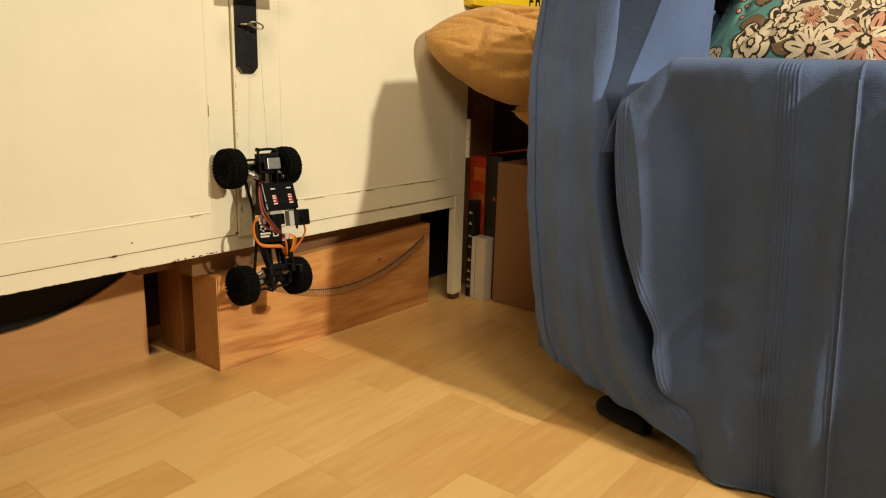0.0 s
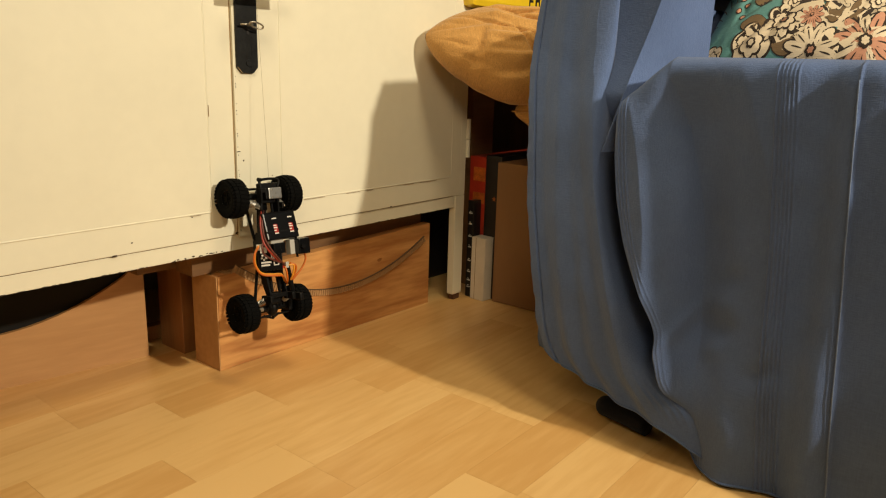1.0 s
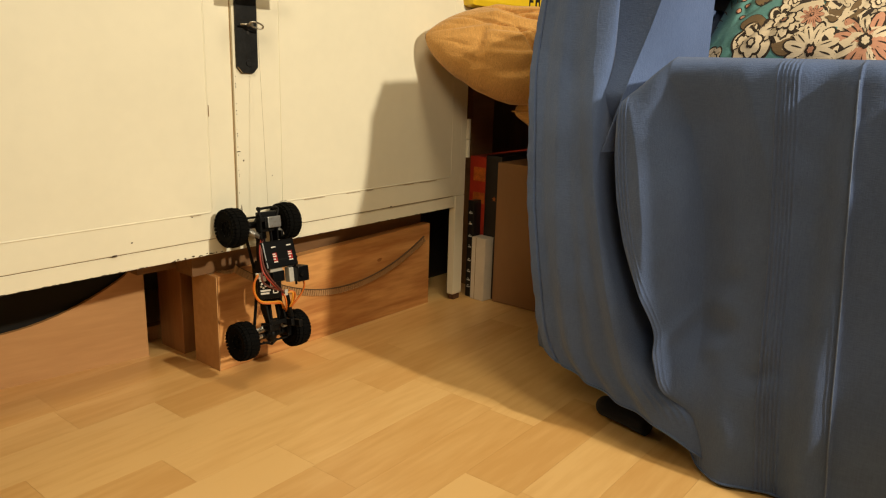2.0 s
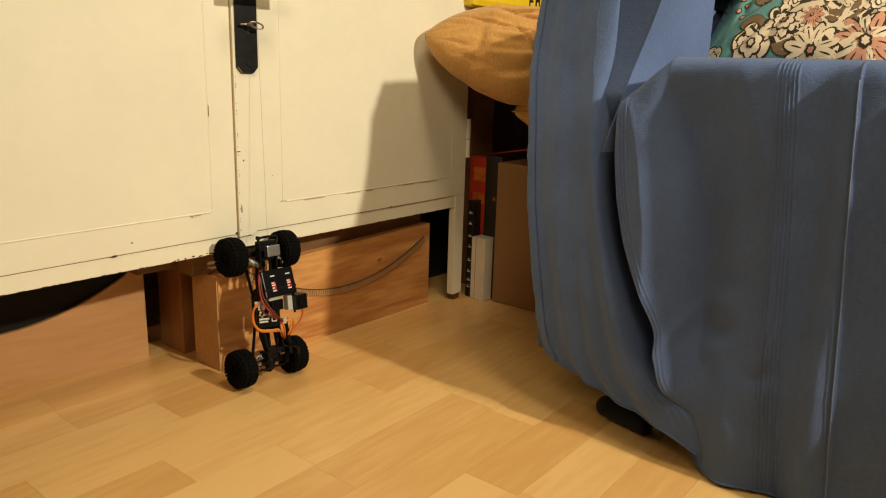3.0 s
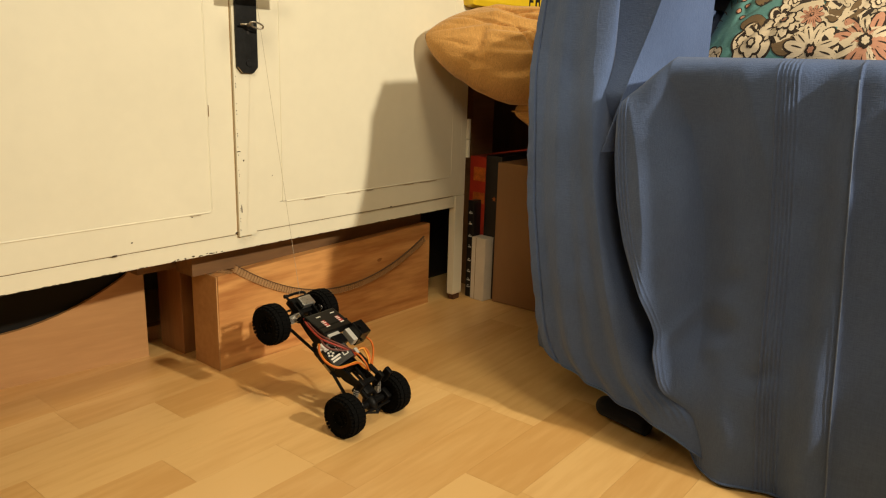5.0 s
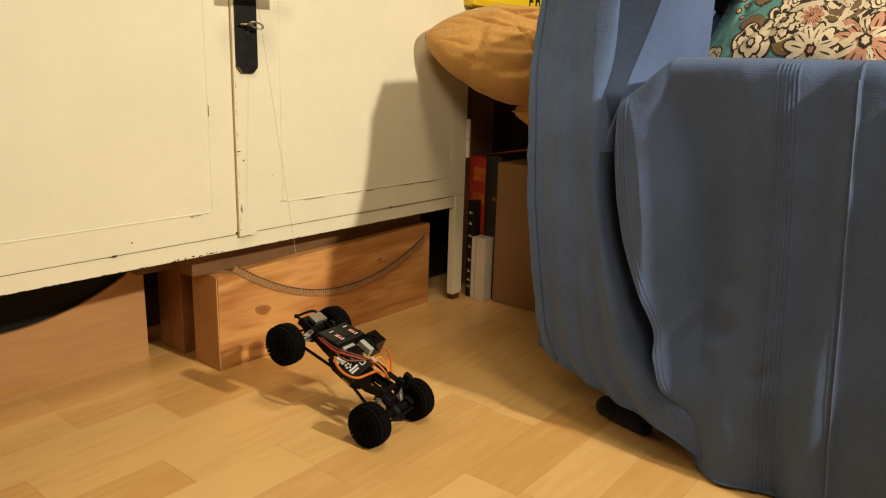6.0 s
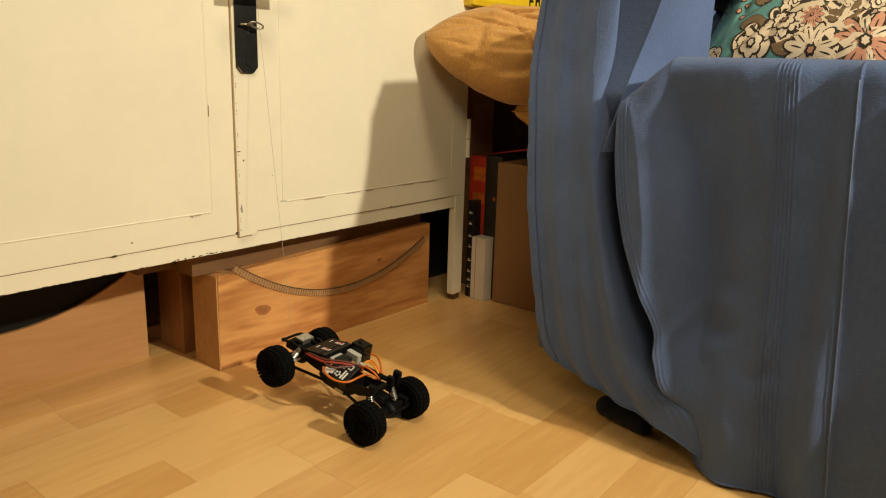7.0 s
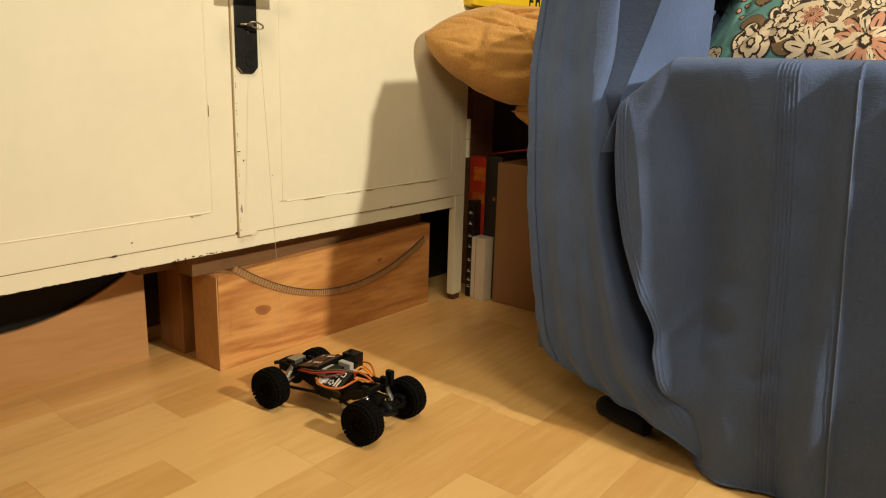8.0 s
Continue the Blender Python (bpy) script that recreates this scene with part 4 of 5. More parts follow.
        if a > -0.22 and rnd.random() < 0.4:
            q = rnd.random() * 6
            patch(bm, scallop(a + 0.16 * math.cos(q), b + 0.16 * math.sin(q), 0.16, 4, turn, 0.4), UMBER, 0)
        if kind:
            for k in range(p + 4):
                q = turn + 2 * math.pi * k / (p + 4)
                patch(bm, petal(a, b, q, r * 1.30, r * 0.33), LINE, 1)
                patch(bm, petal(a + 0.01 * math.cos(q), b + 0.01 * math.sin(q), q, r * 1.17, r * 0.24), PINK if kind == 3 or (kind == 2 and k % 3) else CREAM, 2 + 0.1 * (k % 3))
                patch(bm, petal(a + r * 0.4 * math.cos(q), b + r * 0.4 * math.sin(q), q, r * 0.5, r * 0.035), LINE, 3)
        else:
            patch(bm, scallop(a, b, r * 1.12, p, turn), LINE, 1)
            patch(bm, scallop(a, b, r, p, turn), CREAM, 2)
            patch(bm, scallop(a, b, r * 0.66, p, turn + 0.4, 0.3), LINE, 3)
            patch(bm, scallop(a, b, r * 0.55, p, turn + 0.4, 0.3), CREAM, 4)
            for k in range(p):
                q = turn + 2 * math.pi * (k + 0.5) / p
                patch(bm, petal(a + r * 0.6 * math.cos(q), b + r * 0.6 * math.sin(q), q, r * 0.3, r * 0.04), LINE, 5)
        patch(bm, scallop(a, b, r * 0.26, 6, turn, 0.3), LINE, 6)
        patch(bm, scallop(a, b, r * 0.15, 6, turn, 0.3), PINK if i % 2 else CREAM, 7)
        bmesh.ops.recalc_face_normals(bm, faces=bm.faces[:])
        part("printed_flower", bm, inks, t, smooth=True)
    return t


floral_cushion()

# ---------------------------------------------------------------- radio-controlled crawler
R = 0.0275
WB, TR = 0.160, 0.0895


def lathe(profile, seg=36, bm=None):
    """A body of revolution round the y axis; profile in (y, radius)."""
    bm = bm or bmesh.new()
    rows = []
    for y, r in profile:
        rows.append([bm.verts.new((r * math.cos(q), y, r * math.sin(q))) for q in (2 * math.pi * k / seg for k in range(seg))])
    for a, b in zip(rows, rows[1:]):
        for k in range(seg):
            bm.faces.new((a[k], a[(k + 1) % seg], b[(k + 1) % seg], b[k]))
    bmesh.ops.recalc_face_normals(bm, faces=bm.faces[:])
    return bm


def wheel(parent, at, side, name="wheel"):
    """A wheel about its y axis: soft lugged tyre, dark ring rim, hub."""
    w = 0.0112
    rim = lathe([(-w * 0.65, 0.0105), (-w * 0.7, 0.0122), (-w * 0.2, 0.0120), (w * 0.2, 0.0120), (w * 0.7, 0.0122), (w * 0.65, 0.0105), (w * 0.3, 0.0100), (w * 0.3, 0.002), (-w * 0.3, 0.002), (-w * 0.3, 0.0100), (-w * 0.65, 0.0105)])
    o = part(name, rim, M_RIM, parent, at=at, smooth=False)
    tyre = lathe([(-w * 0.70, 0.0112), (-w * 0.92, 0.0135), (-w * 1.02, 0.0180), (-w * 0.95, 0.0220), (-w * 0.74, 0.0250), (-w * 0.35, 0.0262), (w * 0.35, 0.0262), (w * 0.74, 0.0250), (w * 0.95, 0.0220), (w * 1.02, 0.0180), (w * 0.92, 0.0135), (w * 0.70, 0.0112)], 48)
    ty = part("tyre", tyre, M_RUBBER, o, smooth=True)
    lug = bmesh.new()
    n = 30
    for k in range(n):
        for row, (y0, y1, tw, rr) in enumerate(((-0.92, -0.42, 10, 0.0), (-0.34, 0.34, -12, 0.5), (0.42, 0.92, 10, 0.0))):
            q = 360 * (k + rr) / n
            m = pose(0, 0, 0, 0, q, 0) @ pose(0, 0, 0.0250 if row != 1 else 0.0259, 0, 0, tw)
            block((-0.0022, y0 * w, 0), (0.0022, y1 * w, 0.0016 if row == 1 else 0.0014), bm=lug, at=m)
        for s in (-1, 1):
            m = pose(0, 0, 0, 0, 360 * (k + 0.25) / n, 0) @ pose(0, s * w * 0.90, 0.0205, s * -24, 0, 0)
            block((-0.0015, -0.0012, 0), (0.0015, 0.0012, 0.0042), bm=lug, at=m)
    part("tread", lug, M_RUBBER, ty)
    ring = lathe([(side * w * 0.70, 0.0118), (side * w * 0.84, 0.0114), (side * w * 0.84, 0.0100), (side * w * 0.66, 0.0096)], 32)
    part("rim_ring", ring, M_RIM, o)
    part("rim_disc", lathe([(side * w * 0.62, 0.0005), (side * w * 0.55, 0.0070), (side * w * 0.66, 0.0100), (side * w * 0.55, 0.0108)], 24), M_RIM, o)
    sp = bmesh.new()
    for k in range(6):
        block((-0.0016, side * w * 0.60 - 0.001, 0.002), (0.0014, side * w * 0.62 + 0.0006, 0.0098), bm=sp, at=pose(0, 0, 0, 0, 60 * k, 0))
    part("spokes", sp, M_RIM, o)
    part("hub", tube([(0, side * w * 0.2, 0), (0, side * w * 0.85, 0)], 0.0026, 8), M_RIM, o)
    nuts = bmesh.new()
    for k in range(6):
        q = math.pi / 3 * (k + 0.5)
        y = side * w * 0.83
        tube([(0.0107 * math.cos(q), y, 0.0107 * math.sin(q)), (0.0107 * math.cos(q), y + side * 0.0008, 0.0107 * math.sin(q))], 0.0006, 6, nuts)
    part("rim_bolts", nuts, M_GLOSS, o)
    return o


def spring(p0, p1, r, turns, wire):
    p0, p1 = Vector(p0), Vector(p1)
    t = (p1 - p0).normalized()
    s = t.cross(Vector((0, 1, 0.2))).normalized()
    w = t.cross(s)
    n = int(turns * 10)
    return tube([p0 + (p1 - p0) * (i / n) + (s * math.cos(i * 0.628) + w * math.sin(i * 0.628)) * r for i in range(n + 1)], wire, 5)


def crawler():
    c = empty("toy_crawler", pose(0.6, 0.84, 0.23), "black radio-controlled rock crawler without its body shell", "toy car")
    wheels = []
    for x in (-WB / 2, WB / 2):
        for s in (-1, 1):
            wheels.append(wheel(c, pose(x, s * TR / 2, 0), s))
    for x, f in ((-WB / 2, -1), (WB / 2, 1)):
        ax = part("axle", tube([(x, -0.036, 0), (x, -0.012, 0), (x, 0.012, 0), (x, 0.036, 0)], [0.0042, 0.0050, 0.0050, 0.0042], 12), M_PLASTIC, c)
        bm = bmesh.new()
        bmesh.ops.create_uvsphere(bm, u_segments=16, v_segments=10, radius=0.0105, matrix=Matrix.Translation((x, 0.002, 0)) @ Matrix.Diagonal((1.15, 0.8, 1.0, 1)))
        tube([(x, 0.002, 0.001), (x - f * 0.020, 0.001, 0.006)], [0.0065, 0.0045], 10, bm)
        part("differential", bm, M_PLASTIC, ax, smooth=True)
        for s in (-1, 1):
            part("axle_end", tube([(x, s * 0.026, 0), (x, s * 0.0335, 0)], 0.0070, 10), M_PLASTIC, ax)
        tie = tube([(x + f * 0.0105, -0.030, 0.0015), (x + f * 0.0105, 0.030, 0.0015)], 0.0016, 8)
        part("tie_rod", tie, M_PLASTIC, ax)
    # axle sleeves that shine
    part("axle_sleeve", tube([(WB / 2 - 0.001, -0.033, 0.0045), (WB / 2 - 0.001, -0.016, 0.0045)], 0.0028, 10), M_SILVER, c, "bare aluminium sleeve")
    part("axle_sleeve", tube([(-WB / 2 + 0.012, -0.034, 0.0055), (-WB / 2 + 0.012, -0.014, 0.0085)], 0.0024, 10), M_SILVER, c, "bare aluminium sleeve")
    # chassis rails, skid, cross members
    for s in (-1, 1):
        rail = prism([(-0.092, 0.018), (-0.070, 0.012), (-0.045, 0.008), (0.020, 0.004), (0.040, 0.006), (0.062, 0.016), (0.066, 0.024), (0.055, 0.024), (0.030, 0.018), (-0.015, 0.021), (-0.050, 0.023), (-0.088, 0.025)], 0.0028, at=pose(0, s * 0.0135 - 0.0014, 0), bevel=0.0004)
        part("chassis_rail", rail, M_PLASTIC, c)
    part("skid_plate", prism([(-0.030, 0.003), (-0.018, -0.006), (0.018, -0.006), (0.032, 0.003), (0.030, 0.008), (-0.028, 0.008)], 0.030, at=pose(0, -0.015, 0), bevel=0.0006), M_PLASTIC, c)
    part("gearbox", block((-0.012, -0.011, 0.006), (0.030, 0.013, 0.019), 0.0015), M_PLASTIC, c)
    part("motor", tube([(0.014, -0.018, 0.011), (0.014, 0.010, 0.011)], 0.0075, 14), M_GLOSS, c)
    part("gold_standoff", tube([(0.002, -0.0145, -0.003), (0.016, -0.0145, -0.003)], 0.0020, 8), M_BRASS, c)
    for x, z in ((-0.088, 0.0225), (0.060, 0.021)):
        part("cross_member", block((x - 0.003, -0.0145, z - 0.003), (x + 0.003, 0.0145, z + 0.003), 0.0006), M_PLASTIC, c)
    # links to both axles
    for s in (-1, 1):
        part("lower_link", tube([(0.018, s * 0.0145, -0.001), (WB / 2 - 0.003, s * 0.0235, -0.004)], 0.0022, 8), M_PLASTIC, c)
        part("lower_link", tube([(-0.018, s * 0.0145, -0.001), (-WB / 2 + 0.003, s * 0.0235, -0.004)], 0.0022, 8), M_PLASTIC, c)
        part("upper_link", tube([(0.022, s * 0.0100, 0.014), (WB / 2 - 0.002, s * 0.0085, 0.0125)], 0.0021, 8), M_PLASTIC, c)
        part("upper_link", tube([(-0.026, s * 0.0115, 0.012), (-WB / 2 + 0.002, s * 0.0095, 0.0115)], 0.0021, 8), M_PLASTIC, c)
    part("drive_shaft", tube([(0.026, 0.001, 0.004), (0.060, 0.001, 0.006)], 0.0028, 8), M_PLASTIC, c)
    part("drive_shaft", tube([(-0.026, 0.001, 0.004), (-0.060, 0.001, 0.006)], 0.0028, 8), M_PLASTIC, c)
    # shocks
    for x, f in ((-WB / 2 + 0.014, -1), (WB / 2 - 0.018, 1)):
        for s in (-1, 1):
            lo, hi = Vector((x + f * 0.010, s * 0.0245, 0.0005)), Vector((x - f * 0.001, s * 0.0185, 0.0265))
            sh = part("shock", tube([lo, lo + (hi - lo) * 0.45], 0.0018, 8), M_SILVER, c)
            part("shock_body", tube([lo + (hi - lo) * 0.42, hi], 0.0031, 10), M_SILVER if f < 0 else M_PLASTIC, sh)
            part("shock_spring", spring(lo + (hi - lo) * 0.06, lo + (hi - lo) * 0.78, 0.0037, 8, 0.00055), M_SILVER, sh, "thin steel coil spring")
    for s in (-1, 1):
        part("front_tower", block((0.058, s * 0.0185 - 0.003, 0.012), (0.068, s * 0.0185 + 0.003, 0.034), 0.0014), M_PLASTIC, c)
        part("rear_tower", block((-0.070, s * 0.0175 - 0.002, 0.014), (-0.062, s * 0.0175 + 0.002, 0.029), 0.0010), M_PLASTIC, c)
    part("front_post", block((0.060, 0.024, 0.020), (0.071, 0.031, 0.0405), 0.0022), M_PLASTIC, c)
    part("front_arm", tube([(0.020, 0.017, 0.026), (0.064, 0.026, 0.022)], 0.0036, 8), M_PLASTIC, c)
    part("front_bumper", tube([(0.090, -0.011, -0.001), (0.096, 0.004, -0.002), (0.090, 0.014, -0.001)], 0.0017, 8), M_PLASTIC, c)
    part("bumper_stay", tube([(0.078, 0.003, 0.004), (0.0955, 0.004, -0.001)], 0.0022, 8), M_PLASTIC, c)
    # rear hoop and plate
    hoop = [(-0.088, -0.011, 0.021), (-0.099, -0.012, 0.0195), (-0.1025, -0.009, 0.019), (-0.1035, 0.004, 0.019), (-0.1025, 0.0165, 0.019), (-0.099, 0.020, 0.0195), (-0.088, 0.0145, 0.021)]
    part("rear_hoop", tube(curve(hoop, 5), 0.0019, 8), M_PLASTIC, c, smooth=True)
    part("hoop_tip", tube([(-0.1025, -0.009, 0.019), (-0.1035, -0.014, 0.019)], 0.0028, 8), M_PLASTIC, c)
    part("rear_mount", block((-0.098, -0.012, 0.010), (-0.070, 0.020, 0.019), 0.0016), M_PLASTIC, c)
    wn = part("winch_motor", block((-0.091, -0.003, 0.0195), (-0.0755, 0.0185, 0.0268), 0.0012), M_SILVER, c, "bare metal motor can")
    part("motor_cap", block((-0.0912, -0.008, 0.0198), (-0.0755, -0.0033, 0.0262), 0.0010), M_PLASTIC, wn)
    for k in range(3):
        part("motor_rivet", tube([(-0.088 + 0.005 * k, 0.003 + 0.005 * (k % 2), 0.0267), (-0.088 + 0.005 * k, 0.003 + 0.005 * (k % 2), 0.0272)], 0.0010, 8), M_STEEL, wn)
    # battery with two red labels
    bt = part("battery", block((-0.0560, -0.0185, 0.0225), (-0.0170, 0.0345, 0.0335), 0.0018), M_GLOSS, c, "black battery pack with red labels", at=pose(-0.036, 0, 0.024, 0, -13, 0) @ pose(0.036, 0, -0.024))
    for y in (-0.0065, 0.0195):
        part("label_red", block((-0.0385, y + 0.0010, 0.0337), (-0.0255, y + 0.0075, 0.0340)), M_LABELRED, bt)
        lt = bmesh.new()
        for x, w in ((-0.0475, 0.0075), (-0.0375, 0.0050), (-0.0345, 0.0060), (-0.0305, 0.0040), (-0.0265, 0.0065)):
            block((x, y + 0.0005, 0.0341), (x + 0.0016, y + 0.0005 + w, 0.0343), bm=lt)
        part("label_bars", lt, M_WHITE_INK, bt)
    part("battery_strap", block((-0.0295, -0.0190, 0.0220), (-0.0265, 0.0350, 0.0339), 0.0004), M_PLASTIC, bt)
    # servo standing on the far side
    sv = part("servo", block((-0.0170, 0.0275, 0.0190), (0.0050, 0.0465, 0.0440), 0.0014), M_GLOSS, c, "black micro servo")
    part("servo_cap", block((-0.0165, 0.0190, 0.0235), (0.0045, 0.0272, 0.0345), 0.0012), M_GREY, sv, "pale grey servo cover")
    part("servo_tab", block((-0.0215, 0.0290, 0.0325), (0.0095, 0.0315, 0.0350), 0.0004), M_GLOSS, sv)
    part("servo_horn", tube([(-0.006, 0.032, 0.0462), (-0.006, 0.032, 0.0485)], 0.0032, 10), M_PLASTIC, sv)
    # speed controller with its printed label
    lean = pose(0, -0.004, 0.0292, 28, 0, 0) @ pose(0, 0.004, -0.0255)
    es = part("speed_controller", block((-0.0125, -0.0270, 0.0180), (0.0235, 0.0050, 0.0255), 0.0010), M_GLOSS, c, "black speed controller with white print", at=lean)
    pr = bmesh.new()
    for x0, y0, x1, y1 in ((-0.010, -0.024, -0.002, -0.015), (-0.002, -0.010, 0.007, -0.002), (0.010, -0.024, 0.0125, -0.010), (0.014, -0.024, 0.0165, -0.012), (0.010, -0.007, 0.0165, -0.0055), (0.010, -0.001, 0.0165, 0.0005), (0.010, -0.007, 0.0113, 0.0005), (0.0152, -0.007, 0.0165, 0.0005)):
        block((x0, y0, 0.0257), (x1, y1, 0.0259), bm=pr)
    for k in range(5):
        q = 2 * math.pi * k / 5
        tube([(0.004 + 0.0032 * math.cos(q), -0.0195 + 0.0032 * math.sin(q), 0.0257), (0.004 + 0.0032 * math.cos(q), -0.0195 + 0.0032 * math.sin(q), 0.0259)], 0.0016, 7, pr)
    part("white_print", pr, M_WHITE_INK, es)
    gap = bmesh.new()
    for k in range(3):
        block((-0.0005, -0.0085 + 0.0025 * k, 0.0260), (0.0058, -0.0075 + 0.0025 * k, 0.0261), bm=gap)
    part("print_gaps", gap, M_INK, es)
    part("connector", block((-0.0145, -0.0285, 0.0235), (-0.0065, -0.0205, 0.0290), 0.0006), M_WHITE_INK, es, "white plug")
    part("cover_plate", block((-0.0265, -0.0110, 0.0235), (-0.0140, 0.0095, 0.0325), 0.0008), M_GREY, c, "grey plastic cover")
    part("receiver_block", block((-0.0140, -0.0075, 0.0230), (0.0010, 0.0120, 0.0330), 0.0010), M_GLOSS, c)
    part("red_plug", block((0.0150, 0.0060, 0.0235), (0.0225, 0.0120, 0.0300), 0.0008), M_REDPLUG, c, "red plug")
    part("plug_tab", block((0.0140, 0.0098, 0.0300), (0.0225, 0.0150, 0.0330), 0.0006), M_GREY, c)
    # wires
    wires = [
        (M_WIRE_Y, [(-0.014, -0.027, 0.026), (-0.004, -0.0325, 0.024), (0.012, -0.0325, 0.022), (0.025, -0.024, 0.022), (0.029, -0.008, 0.024), (0.031, 0.006, 0.025), (0.042, 0.013, 0.022)]),
        (M_WIRE_O, [(-0.012, -0.028, 0.027), (-0.002, -0.0345, 0.025), (0.013, -0.0340, 0.023), (0.027, -0.024, 0.023), (0.031, -0.006, 0.026), (0.034, 0.008, 0.026), (0.046, 0.016, 0.021)]),
        (M_WIRE_O, [(0.018, 0.009, 0.030), (0.028, 0.010, 0.033), (0.040, 0.013, 0.029), (0.047, 0.017, 0.021)]),
        (M_WIRE_Y, [(0.019, 0.012, 0.031), (0.020, 0.022, 0.034), (0.033, 0.021, 0.032), (0.046, 0.020, 0.022)]),
        (M_WIRE_O, [(0.016, 0.018, 0.031), (0.022, 0.026, 0.034), (0.036, 0.024, 0.030), (0.047, 0.021, 0.021)]),
        (M_WIRE_O, [(0.004, 0.045, 0.030), (0.014, 0.047, 0.030), (0.026, 0.041, 0.028), (0.040, 0.028, 0.024), (0.047, 0.021, 0.021)]),
        (M_WIRE_R, [(-0.060, -0.014, 0.021), (-0.045, -0.021, 0.026), (-0.022, -0.022, 0.029), (-0.010, -0.019, 0.032), (0.004, -0.008, 0.033), (0.018, 0.008, 0.030)]),
        (M_WIRE_B, [(-0.060, -0.011, 0.021), (-0.045, -0.0195, 0.028), (-0.024, -0.020, 0.031), (-0.008, -0.014, 0.034), (0.006, -0.004, 0.035), (0.019, 0.010, 0.031)]),
        (M_WIRE_B, [(-0.020, -0.021, 0.029), (-0.008, -0.0245, 0.030), (0.002, -0.019, 0.030), (0.015, 0.004, 0.031)]),
    ]
    for m, p in wires:
        part("wire", tube(curve(p, 6), 0.0014, 8), m, c, smooth=True)
    part("front_gearbox", block((0.056, -0.008, 0.005), (0.074, 0.010, 0.0165), 0.004), M_PLASTIC, c)
    part("knuckle", block((0.072, -0.034, -0.008), (0.088, -0.026, 0.009), 0.002), M_PLASTIC, c)
    part("knuckle", block((0.072, 0.026, -0.008), (0.088, 0.034, 0.009), 0.002), M_PLASTIC, c)
    part("cable_tie", tube([(0.045, 0.014, 0.021), (0.046, 0.023, 0.021)], 0.0022, 8), M_PLASTIC, c)
    part("antenna_wire", tube(curve([(0.046, 0.008, 0.020), (0.052, 0.006, 0.022), (0.053, 0.010, 0.033)], 5), 0.0005, 5), M_PLASTIC, c)
    return c, wheels


CRAWLER, WHEELS = crawler()
CORD_ANCHOR = Vector((0.6245, 0.868, 0.545))
CORD = tagged(part("cord", tube([(0, 0, 0), (0, 0, 0.26), (0, 0, 0.52)], 0.00022, 6), M_CORD), "thin grey cord that lowers the toy car", "cord")

# ---------------------------------------------------------------- floor strips
A_FLOOR = radians(1.97)


def floor_strips():
    w, gap, off = 0.0709, 0.00012, 0.3735
    rnd = random.Random(9)
    meshes = {}
    rest = bmesh.new()
    turn = pose(0, 0, 0, 0, 0, 1.97)
    for row in range(-46, 15):
        y = off + row * w
        fixed = {3: [0.517, 0.778], 2: [0.514, 0.776], 1: [0.770], 4: [0.717, 0.33], 0: [0.62]}.get(row, [])
        base = fixed[0] if fixed else rnd.uniform(0, 0.4)
        cuts = [base]
        while cuts[0] > -2.4:
            cuts.insert(0, cuts[0] - rnd.choice((0.26, 0.31, 0.36, 0.42)))
        for e in fixed[1:]:
            cuts.append(e) if e > cuts[-1] else None
        while cuts[-1] < 2.2:
            cuts.append(cuts[-1] + rnd.choice((0.26, 0.31, 0.36, 0.42)))
        for a, b in zip(cuts, cuts[1:]):
            near = 0.0 < (a + b) / 2 < 1.15 and 0.10 < y < 1.1
            if near:
                ln = round(b - a, 3)
                if ln not in meshes:
                    bm = block((gap, gap, -0.0035), (ln - gap, w - gap, 0.0))
                    me = bpy.data.meshes.new("strip")
                    bm.to_mesh(me)
                    bm.free()
                    me.materials.append(M_STRIP)
                    meshes[ln] = me
                o = new("strip", meshes[ln])
                o.parent = FLOOR
                o.matrix_basis = turn @ pose(a, y, 0)
            else:
                block((max(a, -2.1) + gap, y + gap, -0.0034), (min(b, 2.0) - gap, y + w - gap, -0.0001), bm=rest) if b > -2.1 and a < 2.0 else None
    o = part("strips_far", rest, M_STRIP, FLOOR, at=turn)
    tagged(o, kind="stuff")


floor_strips()

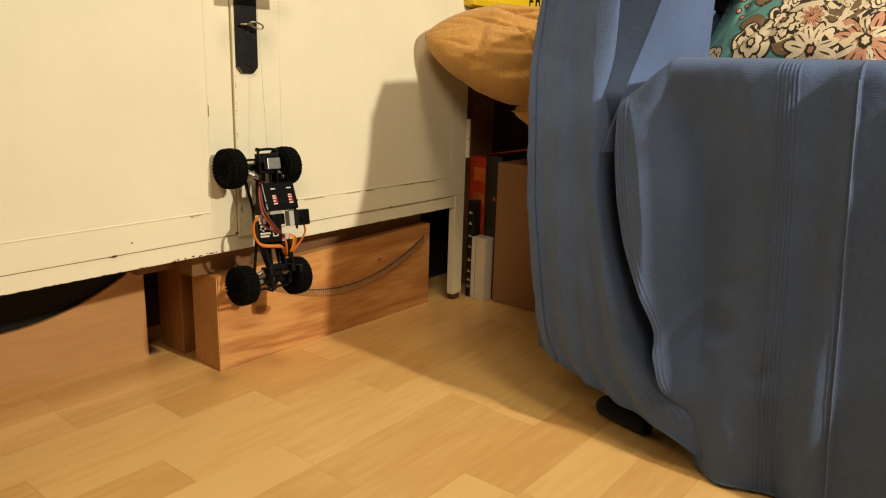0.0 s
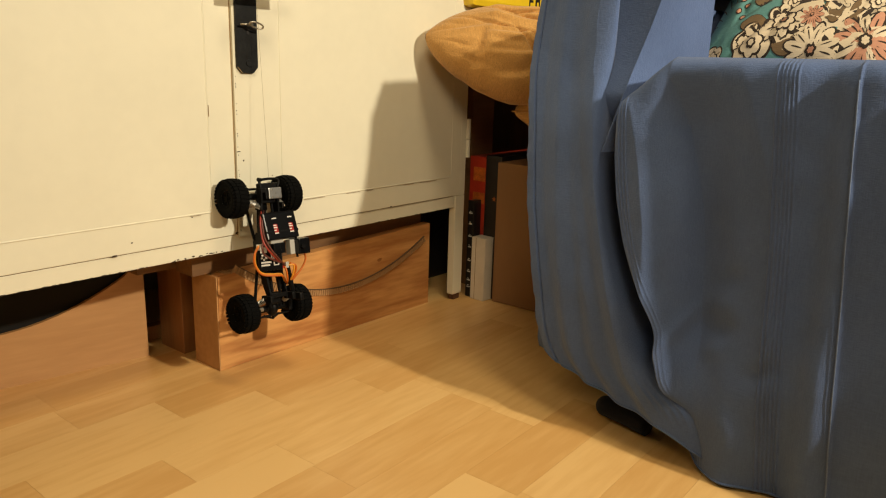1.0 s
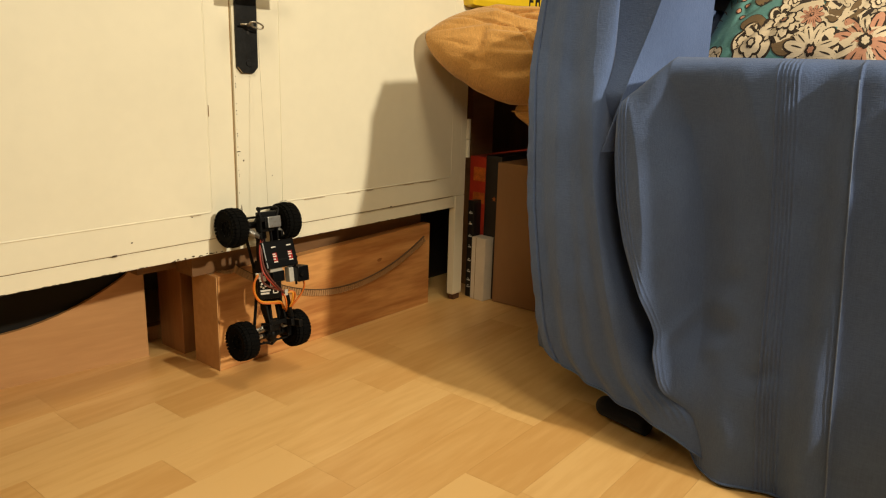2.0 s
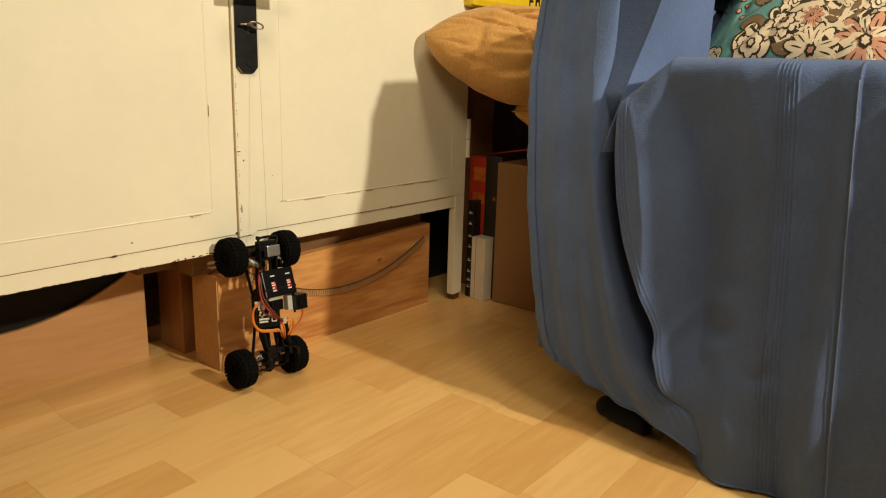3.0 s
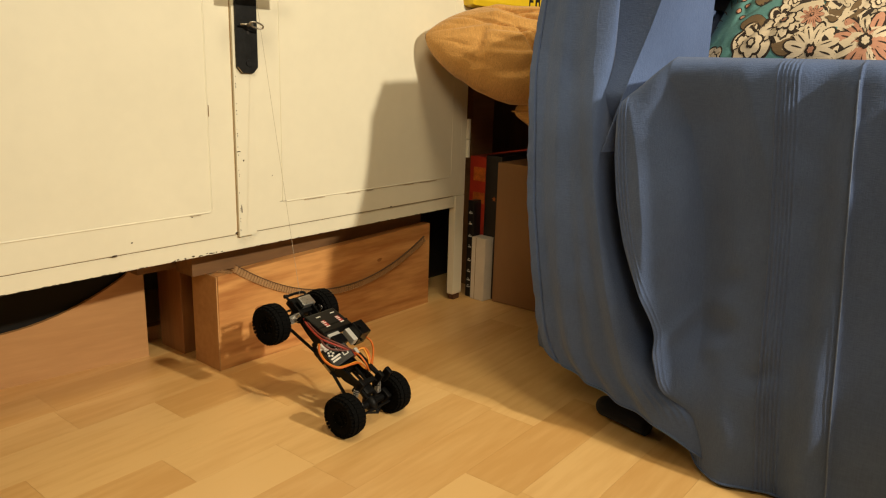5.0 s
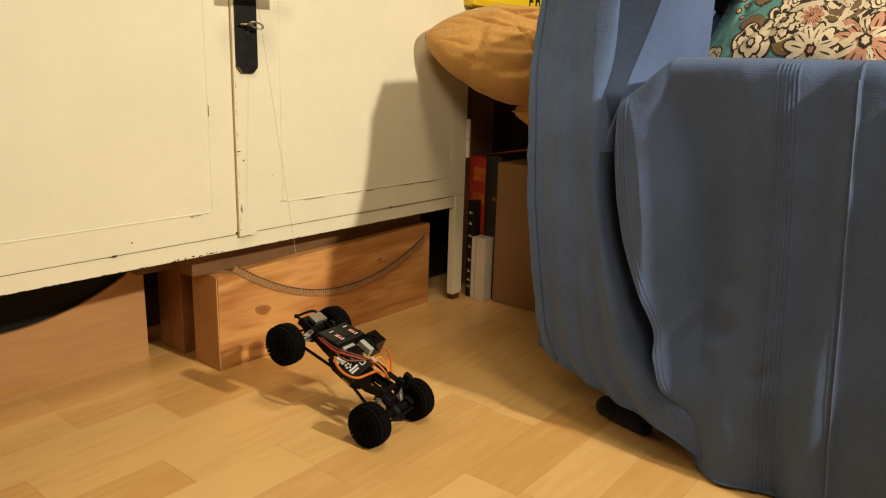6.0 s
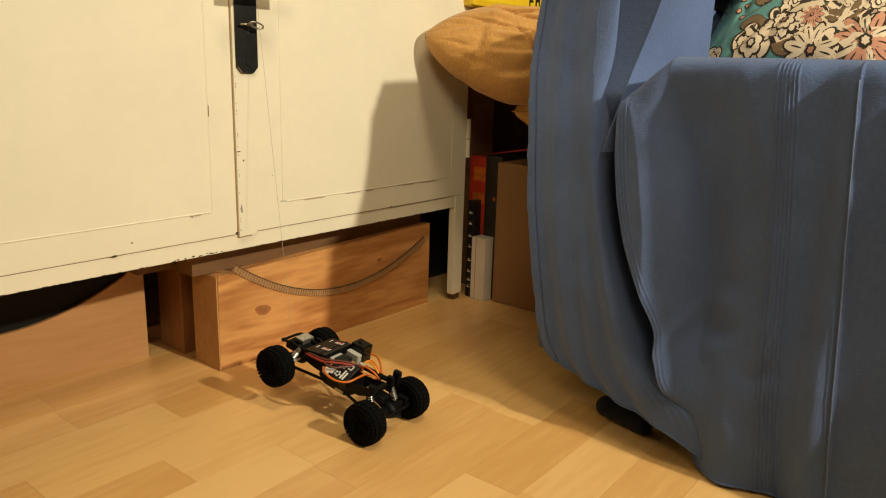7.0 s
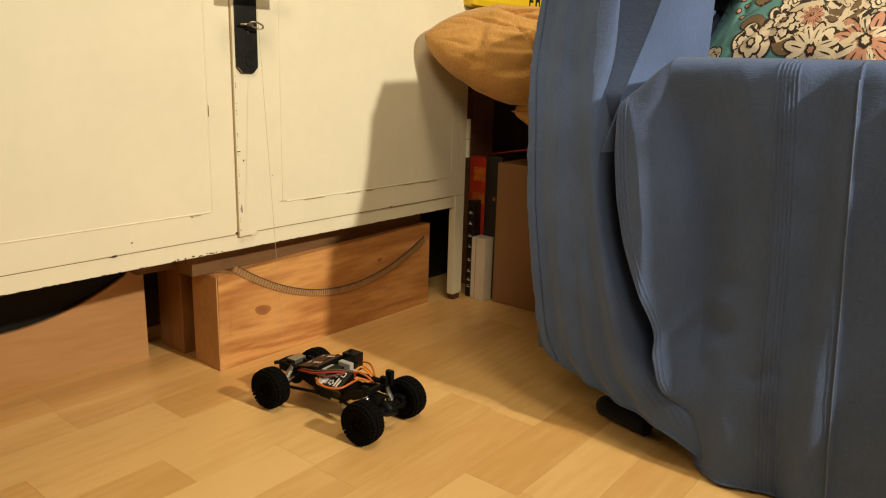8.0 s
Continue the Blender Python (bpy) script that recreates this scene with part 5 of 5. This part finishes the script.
# ---------------------------------------------------------------- what moves
CAR_ROWS = [
    (0.0, pose(0.6088, 0.8433, 0.2320, -11.0, 80.2, -101.7)),
    (0.5, pose(0.6088, 0.8439, 0.2125, -14.8, 80.5, -105.5)),
    (1.0, pose(0.6090, 0.8437, 0.1908, -13.3, 80.4, -103.9)),
    (1.5, pose(0.6085, 0.8438, 0.1688, -11.7, 80.5, -102.3)),
    (2.8, pose(0.6058, 0.8476, 0.1173, -12.4, 83.3, -102.5)),
    (3.0, pose(0.6040, 0.8458, 0.1092, -13.7, 82.0, -103.9)),
    (3.5, pose(0.5824, 0.8101, 0.1076, -11.7, 85.9, -100.1)),
    (3.6, pose(0.5845, 0.7988, 0.1077, -48.0, 88.6, -136.4)),
    (3.8, pose(0.5899, 0.7729, 0.1060, -159.8, 84.4, 113.3)),
    (4.0, pose(0.5917, 0.7517, 0.1063, -160.5, 83.7, 112.8)),
    (4.2, pose(0.5965, 0.7158, 0.1069, -132.5, 88.4, 140.3)),
    (4.3, pose(0.6006, 0.6925, 0.1070, -7.1, 85.0, -95.7)),
    (4.4, pose(0.6088, 0.6704, 0.1029, -2.9, 73.4, -89.6)),
    (4.5, pose(0.6115, 0.6594, 0.0938, 1.8, 55.3, -85.8)),
    (4.6, pose(0.6060, 0.6746, 0.0890, 1.6, 49.2, -81.3)),
    (4.7, pose(0.6062, 0.7032, 0.0822, -0.1, 43.2, -83.3)),
    (5.8, pose(0.6116, 0.6741, 0.0644, 0.3, 27.5, -86.1)),
    (6.0, pose(0.6096, 0.6673, 0.0620, 0.3, 25.5, -84.4)),
    (6.5, pose(0.6095, 0.6756, 0.0518, 0.4, 17.7, -85.4)),
    (7.0, pose(0.6081, 0.6809, 0.0440, 0.2, 11.9, -84.3)),
    (8.0, pose(0.6048, 0.6860, 0.0285, 0.0, 0.6, -83.2)),
]


def motions():
    walk(CRAWLER, CAR_ROWS)
    hook = Vector((-0.1035, 0.004, 0.0195))
    rows = []
    for t, m in CAR_ROWS:
        p = m @ hook
        rows.append((t, Matrix.Translation(p) @ (CORD_ANCHOR - p).to_track_quat("Z", "Y").to_matrix().to_4x4()))
    walk(CORD, rows)
    # wheels roll with the way covered
    front = [(0.0, 0), (3.5, 30), (3.6, 42), (3.8, 100), (4.0, 148), (4.2, 222), (4.3, 280), (4.4, 345), (4.5, 420), (4.6, 400), (4.7, 350), (5.2, 385), (5.8, 420), (6.0, 436), (6.5, 428), (8.0, 420)]
    rear = [(0.0, 0), (0.5, 41), (1.0, 86), (1.5, 131), (2.0, 172), (2.4, 205), (2.8, 238), (3.0, 252), (3.5, 280), (8.0, 285)]
    for o, (rows, x, s) in zip(WHEELS, ((rear, -1, -1), (rear, -1, 1), (front, 1, -1), (front, 1, 1))):
        walk(o, [(t, pose(x * WB / 2, s * TR / 2, 0, 0, q, 0)) for t, q in rows])


motions()
